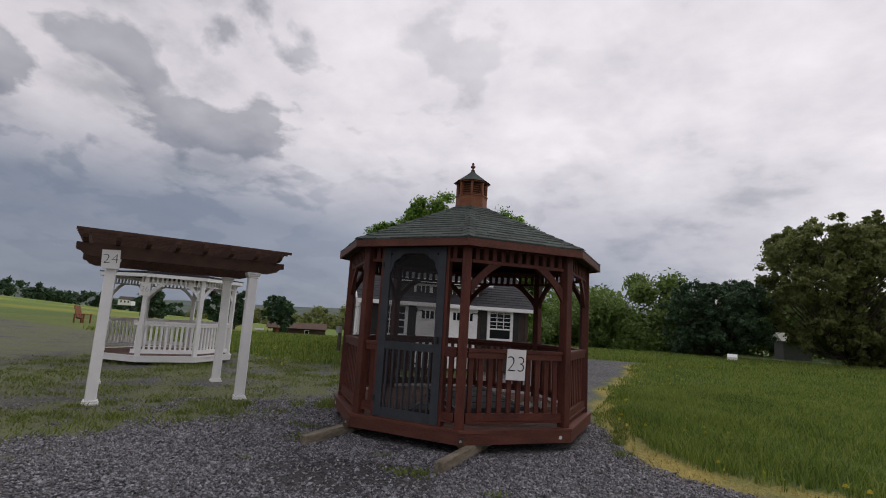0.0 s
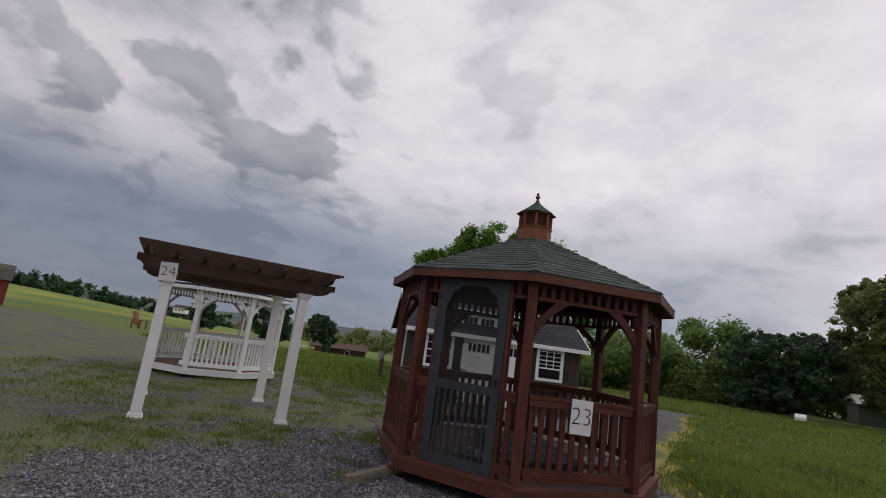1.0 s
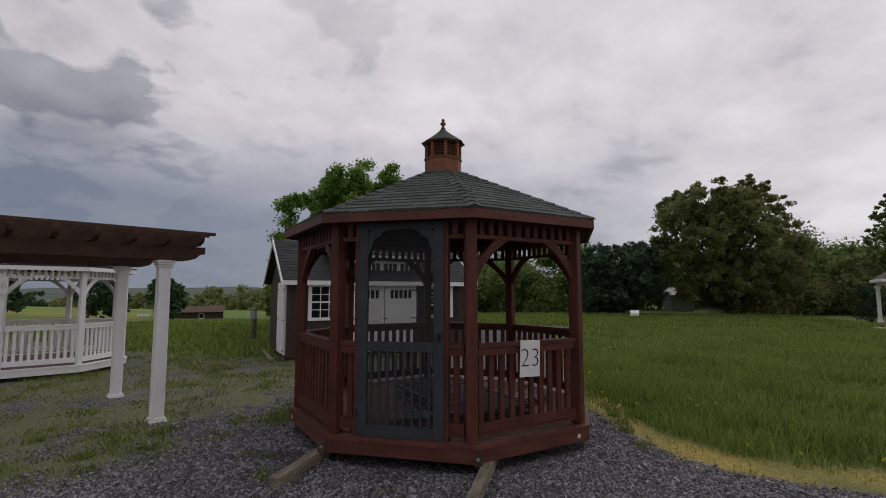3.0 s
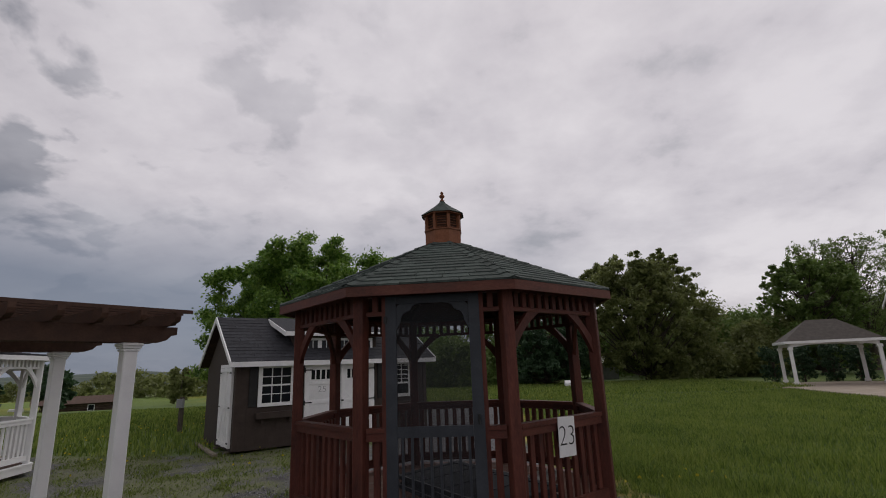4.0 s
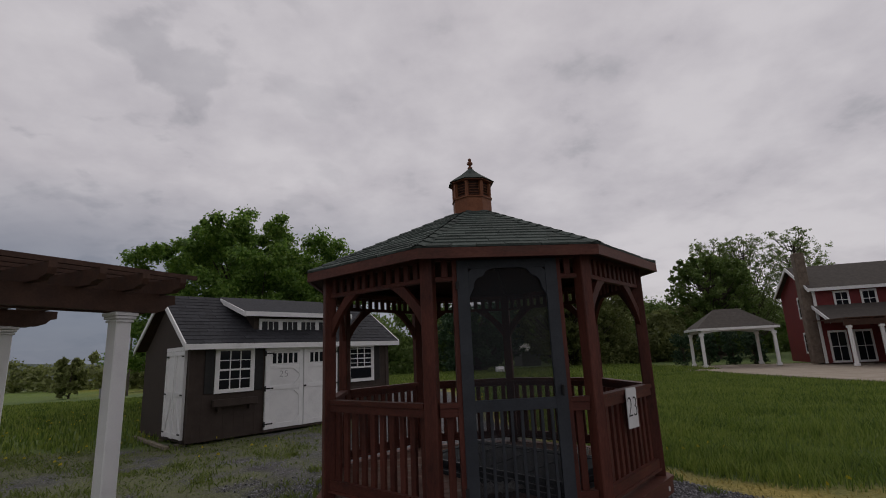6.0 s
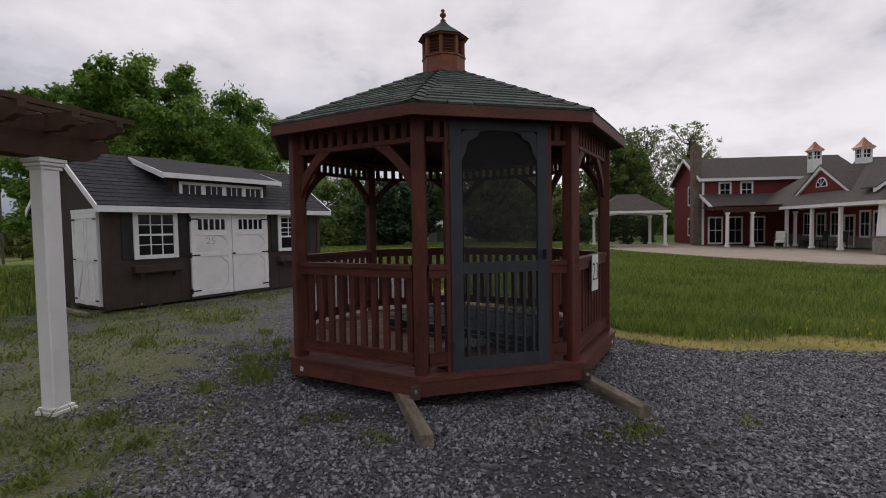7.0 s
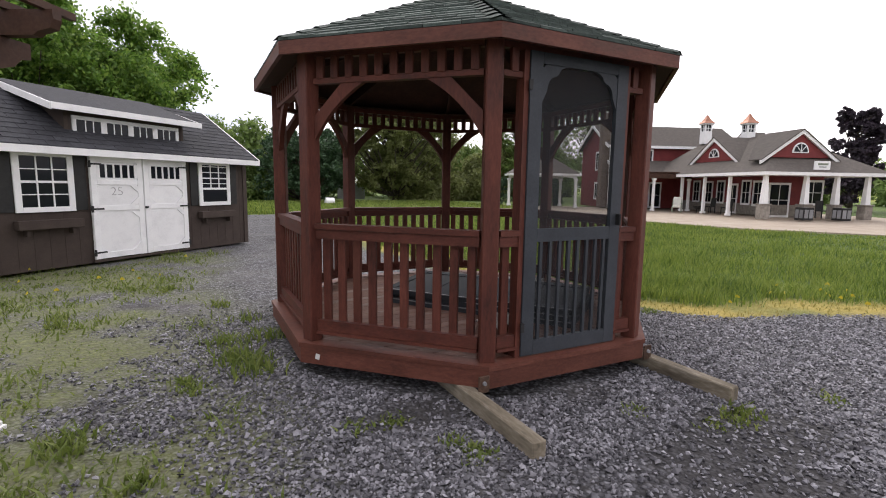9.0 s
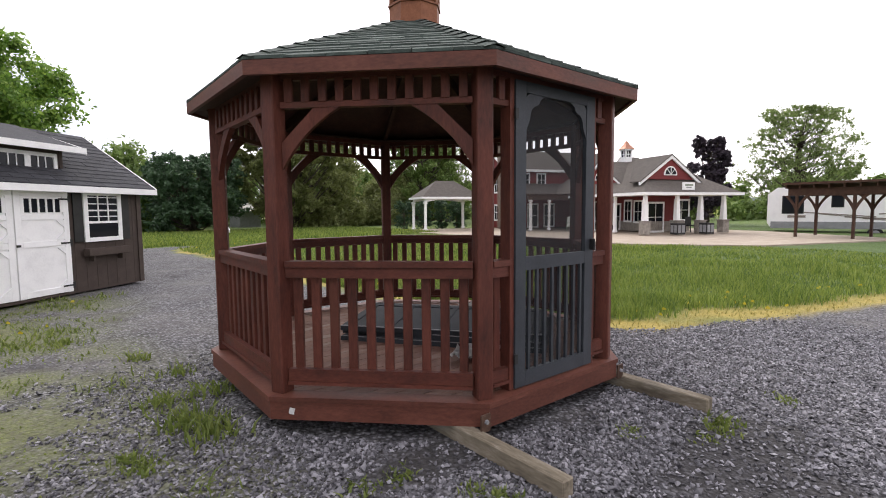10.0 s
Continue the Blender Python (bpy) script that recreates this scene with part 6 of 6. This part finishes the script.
adc = thing("garden_chair", pose(-34.0, 12.8, float(height(-34.0, 12.8)), 0, 0, 120), "red-brown slatted garden chair by the road", "chair")
for i in range(5):
    part("back_slat", box((0.11, 0.03, 0.95), (-0.26 + 0.13 * i, 0.3, 0.72), (-20, 0, 0)), M_CEDAR, adc)
    part("seat_slat", box((0.62, 0.10, 0.03), (0, -0.28 + 0.12 * i, 0.36)), M_CEDAR, adc)
for sx in (-1, 1):
    part("arm", box((0.14, 0.75, 0.03), (sx * 0.38, -0.02, 0.6)), M_CEDAR, adc)
    for y_ in (-0.32, 0.28):
        part("leg", box((0.05, 0.09, 0.59), (sx * 0.38, y_, 0.295)), M_CEDAR, adc)


# ---- grass, weeds and gravel ----
def blades(name, x, y, z, h, w, leaf, label, seed, lean=0.35, category="grass"):
    rng = np.random.default_rng(seed)
    n = len(x)
    a = rng.uniform(0, 2 * np.pi, n)
    dx, dy = np.cos(a), np.sin(a)
    l = rng.uniform(0.1, 1.0, n) * lean * h
    b = rng.uniform(0, 2 * np.pi, n)
    lx, ly = l * np.cos(b), l * np.sin(b)
    p = np.stack([x, y, z - 0.01], -1)
    v = np.empty((n, 5, 3))
    side = np.stack([dx, dy, np.zeros(n)], -1) * (w / 2)[:, None]
    v[:, 0], v[:, 1] = p - side, p + side
    midp = p + np.stack([lx * 0.35, ly * 0.35, h * 0.6], -1)
    v[:, 2], v[:, 3] = midp + side * 0.8, midp - side * 0.8
    v[:, 4] = p + np.stack([lx, ly, h], -1)
    k = np.arange(n)[:, None] * 5
    quads = (k + np.array([0, 1, 2, 3])).tolist()
    tris = (k + np.array([3, 2, 4])).tolist()
    ob = bulk(name, v.reshape(-1, 3), quads + tris, leaf)
    return tagged(ob, label, category, kind="stuff")


rng = np.random.default_rng(77)
n = 250000
d = rng.uniform(0, 1, n) ** 1.7
x = 1.6 + 26 * d
y = rng.uniform(-9, 21, n) * (0.35 + 0.65 * np.minimum(1, d * 2.2))
m = lawn_edge(x, y) > np.where(y < 0.8, 0.72, 0.15) + 0.45 * rng.uniform(0, 1, n) ** 2
m &= (x < np.interp(y, [2.8, 6.7, 10.4, 17.0, 23.0], [18.4, 15.8, 15.1, 15.3, 16.2]))
x, y = x[m], y[m]
dist = np.hypot(x - 0, y + 5)
e = lawn_edge(x, y)
h = (0.06 + 0.09 * smooth01(e / 1.2)) * rng.uniform(0.5, 1.35, len(x)) * (1 + 0.5 * vnoise(x, y, 1.7, 2.0)) * (1 - 0.6 * smooth01((dist - 9) / 10))
strawy = straw_mask(x, y) * rng.uniform(0.4, 1.2, len(x)) > 0.45
w = (0.004 + 0.0012 * dist) * rng.uniform(0.7, 1.3, len(x))
g_ = ~strawy
blades("lawn_grass", x[g_], y[g_], height(x[g_], y[g_]), h[g_], w[g_], L_GRASS, "tall uncut green lawn grass", 3, 0.75)
n = 75000
x, y = rng.uniform(-1.6, 24, n), rng.uniform(4.5, 20.5, n)
m = (lawn_edge(x, y) > 0.2 + 0.4 * rng.uniform(0, 1, n)) & (x < np.interp(y, [2.8, 6.7, 10.4, 17.0, 23.0], [18.4, 15.8, 15.1, 15.3, 16.2]))
x, y = x[m], y[m]
blades("far_lawn_grass", x, y, height(x, y), rng.uniform(0.06, 0.16, len(x)), rng.uniform(0.015, 0.035, len(x)), L_GRASS, "green lawn grass towards the trees", 23, 0.7)
n = 50000
x, y = rng.uniform(-6, 17.5, n), rng.uniform(19, 36, n)
m = field_mask(x, y) > 0.5
x, y = x[m], y[m]
blades("meadow_grass", x, y, height(x, y), rng.uniform(0.08, 0.25, len(x)), rng.uniform(0.03, 0.065, len(x)), L_GRASS, "rough meadow grass before the trees", 24, 0.7)
n = 16000
x = rng.uniform(1.5, 11, n)
y = rng.uniform(-5, 4, n)
m = straw_mask(x, y) * rng.uniform(0.3, 1, n) > 0.38
blades("dry_grass", x[m], y[m], height(x[m], y[m]), rng.uniform(0.03, 0.09, m.sum()), rng.uniform(0.008, 0.02, m.sum()), L_STRAW, "dry yellow straw grass at the lawn's edge", 4, 1.2)
# weeds over the yard, in tufts where the gravel is thin
n = 3600
cx_, cy_ = rng.uniform(-12, -1.2, n), rng.uniform(-6.5, 12, n)
keep = (weed_mask(cx_, cy_) > 0.35 + 0.5 * rng.uniform(0, 1, n)) & (field_mask(cx_, cy_) < 0.5)
keep &= np.hypot(cx_, cy_) > 2.15
cx_, cy_ = cx_[keep], cy_[keep]
per = 34
tx = np.repeat(cx_, per) + rng.normal(0, 0.15, len(cx_) * per)
ty = np.repeat(cy_, per) + rng.normal(0, 0.15, len(cx_) * per)
hh = np.repeat(0.015 + 0.075 * rng.uniform(0, 1, len(cx_)) ** 2.5, per) * rng.uniform(0.5, 1.4, len(tx))
outside = np.hypot(tx, ty) > 2.05
tx, ty, hh = tx[outside], ty[outside], hh[outside]
blades("yard_weeds", tx, ty, height(tx, ty), hh, rng.uniform(0.008, 0.02, len(tx)) + 0.0006 * np.hypot(tx + 2, ty + 5), L_WEED, "low green weeds growing through the gravel", 5, 1.5, "weeds")
# taller tufts beside the gazebo
tuft = [(-3.83, 1.65, 0.22), (-3.24, -1.38, 0.2), (-2.85, -1.88, 0.16), (-2.26, -0.23, 0.26), (-3.39, -1.82, 0.14), (-3.33, -2.34, 0.16), (-2.59, -0.74, 0.14), (-1.2, -2.37, 0.08), (0.62, -2.74, 0.12), (-2.17, -0.42, 0.34), (-2.31, 1.9, 0.2), (0.77, -2.69, 0.14), (-1.44, -1.79, 0.1), (-1.69, -1.76, 0.1), (-1.14, -2.35, 0.1), (-1.94, 0.33, 0.3), (-2.9, 3.21, 0.16), (-2.63, -0.61, 0.16), (-3.89, 2.04, 0.2), (-3.24, -1.19, 0.18), (-4.73, 3.04, 0.16), (-4.49, -3.43, 0.14), (-4.38, -3.73, 0.16), (0.42, -2.73, 0.07), (-4.77, -2.91, 0.16), (-5.93, 3.4, 0.14), (-2.15, -0.55, 0.26), (-2.25, -0.15, 0.22), (-2.3, 0.3, 0.25), (-2.05, 1.1, 0.2), (-2.9, -2.6, 0.16), (-3.6, -3.0, 0.2), (-3.3, -2.2, 0.14), (-1.2, -2.2, 0.10), (0.1, -2.35, 0.08), (1.55, -2.85, 0.1), (-4.4, -1.9, 0.2), (-4.1, -3.4, 0.24), (-1.0, -3.3, 0.07), (2.2, 0.9, 0.2), (2.3, 0.1, 0.18), (2.15, 1.5, 0.2), (2.0, 2.1, 0.22), (2.4, -0.5, 0.15), (2.3, 0.5, 0.2), (1.9, 2.8, 0.2), (2.25, 1.2, 0.16)]
tx = np.concatenate([x + rng.normal(0, 0.03 + 0.24 * h, 70) for x, y, h in tuft])
ty = np.concatenate([y + rng.normal(0, 0.03 + 0.24 * h, 70) for x, y, h in tuft])
th = np.concatenate([h * 0.48 * rng.uniform(0.3, 1.2, 70) for x, y, h in tuft])
blades("weed_tufts", tx, ty, height(tx, ty), th, rng.uniform(0.012, 0.026, len(tx)), L_WEED, "leafy weed tufts beside the gazebo", 6, 1.3, "weeds")
# rough field grass near the yard
n = 52000
x = rng.uniform(-26, -3, n)
y = rng.uniform(3, 26, n)
m = field_mask(x, y) > 0.4 + 0.5 * rng.uniform(0, 1, n)
x, y = x[m], y[m]
blades("field_grass", x, y, height(x, y), rng.uniform(0.06, 0.22, len(x)), 0.012 + 0.0016 * np.hypot(x, y + 6) * rng.uniform(0.7, 1.3, len(x)), L_GRASS, "rough green field grass behind the yard", 8)
n = 900
x, y = rng.uniform(-14, 9, n), rng.uniform(-2.5, 22, n)
m = (field_mask(x, y) + weed_mask(x, y) * (y > 2.5) > 0.8) | ((lawn_edge(x, y) > 0.3) & (lawn_edge(x, y) < 2.2))
x, y = x[m], y[m]
blades("dandelions", x, y, height(x, y) + 0.10, np.full(len(x), 0.04), np.full(len(x), 0.06), L_DAND, "yellow dandelions in the grass", 9, 0.4, "flowers")


def stones(name, x, y, s, seed, label):
    """Broken stones: squashed, skewed octahedra."""
    rng = np.random.default_rng(seed)
    n = len(x)
    base = np.array([(1, 0, 0), (-1, 0, 0), (0, 1, 0), (0, -1, 0), (0, 0, 1), (0, 0, -1)], float)
    v = base[None] * rng.uniform(0.6, 1.3, (n, 6, 1)) + rng.normal(0, 0.15, (n, 6, 3))
    v *= np.stack([s, s * rng.uniform(0.6, 0.95, n), s * rng.uniform(0.4, 0.75, n)], -1)[:, None, :]
    tilt = rng.normal(0, 0.55, n)
    ct, st = np.cos(tilt)[:, None], np.sin(tilt)[:, None]
    v = np.stack([v[..., 0] * ct - v[..., 2] * st, v[..., 1], v[..., 0] * st + v[..., 2] * ct], -1)
    a = rng.uniform(0, 2 * np.pi, n)
    ca, sa = np.cos(a)[:, None], np.sin(a)[:, None]
    vx, vy = v[..., 0] * ca - v[..., 1] * sa, v[..., 0] * sa + v[..., 1] * ca
    v = np.stack([vx + x[:, None], vy + y[:, None], v[..., 2] + (height(x, y) + s * rng.uniform(0.1, 0.6, n))[:, None]], -1)
    tri = np.array([(0, 2, 4), (2, 1, 4), (1, 3, 4), (3, 0, 4), (2, 0, 5), (1, 2, 5), (3, 1, 5), (0, 3, 5)])
    f = (np.arange(n)[:, None, None] * 6 + tri[None]).reshape(-1, 3)
    ob = bulk(name, v.reshape(-1, 3), f, M_PEBBLE)
    return tagged(ob, label, "gravel", kind="stuff")


n = 165000
u = rng.uniform(0, 1, n)
x = rng.uniform(-4.6, 4.3, n) + rng.normal(0, 0.55, n)
y = -4.6 + 5.6 * u ** 1.2 + rng.normal(0, 0.45, n)
thin = soil_mask(x, y) * 0.82 + 0.45 * smooth01((-x - 2.1) / 1.2) + weed_mask(x, y) * 0.75 + lawn_mask(x, y) + straw_mask(x, y) * 0.7
m = (thin < rng.uniform(0.15, 1.0, n)) & ~((np.hypot(x, y) < 1.9))
x, y = x[m], y[m]
stones("gravel_stones", x, y, rng.uniform(0.009, 0.020, len(x)) * (1 + 0.5 * (rng.uniform(0, 1, len(x)) > 0.93)), 12, "loose grey crushed stone on the yard")
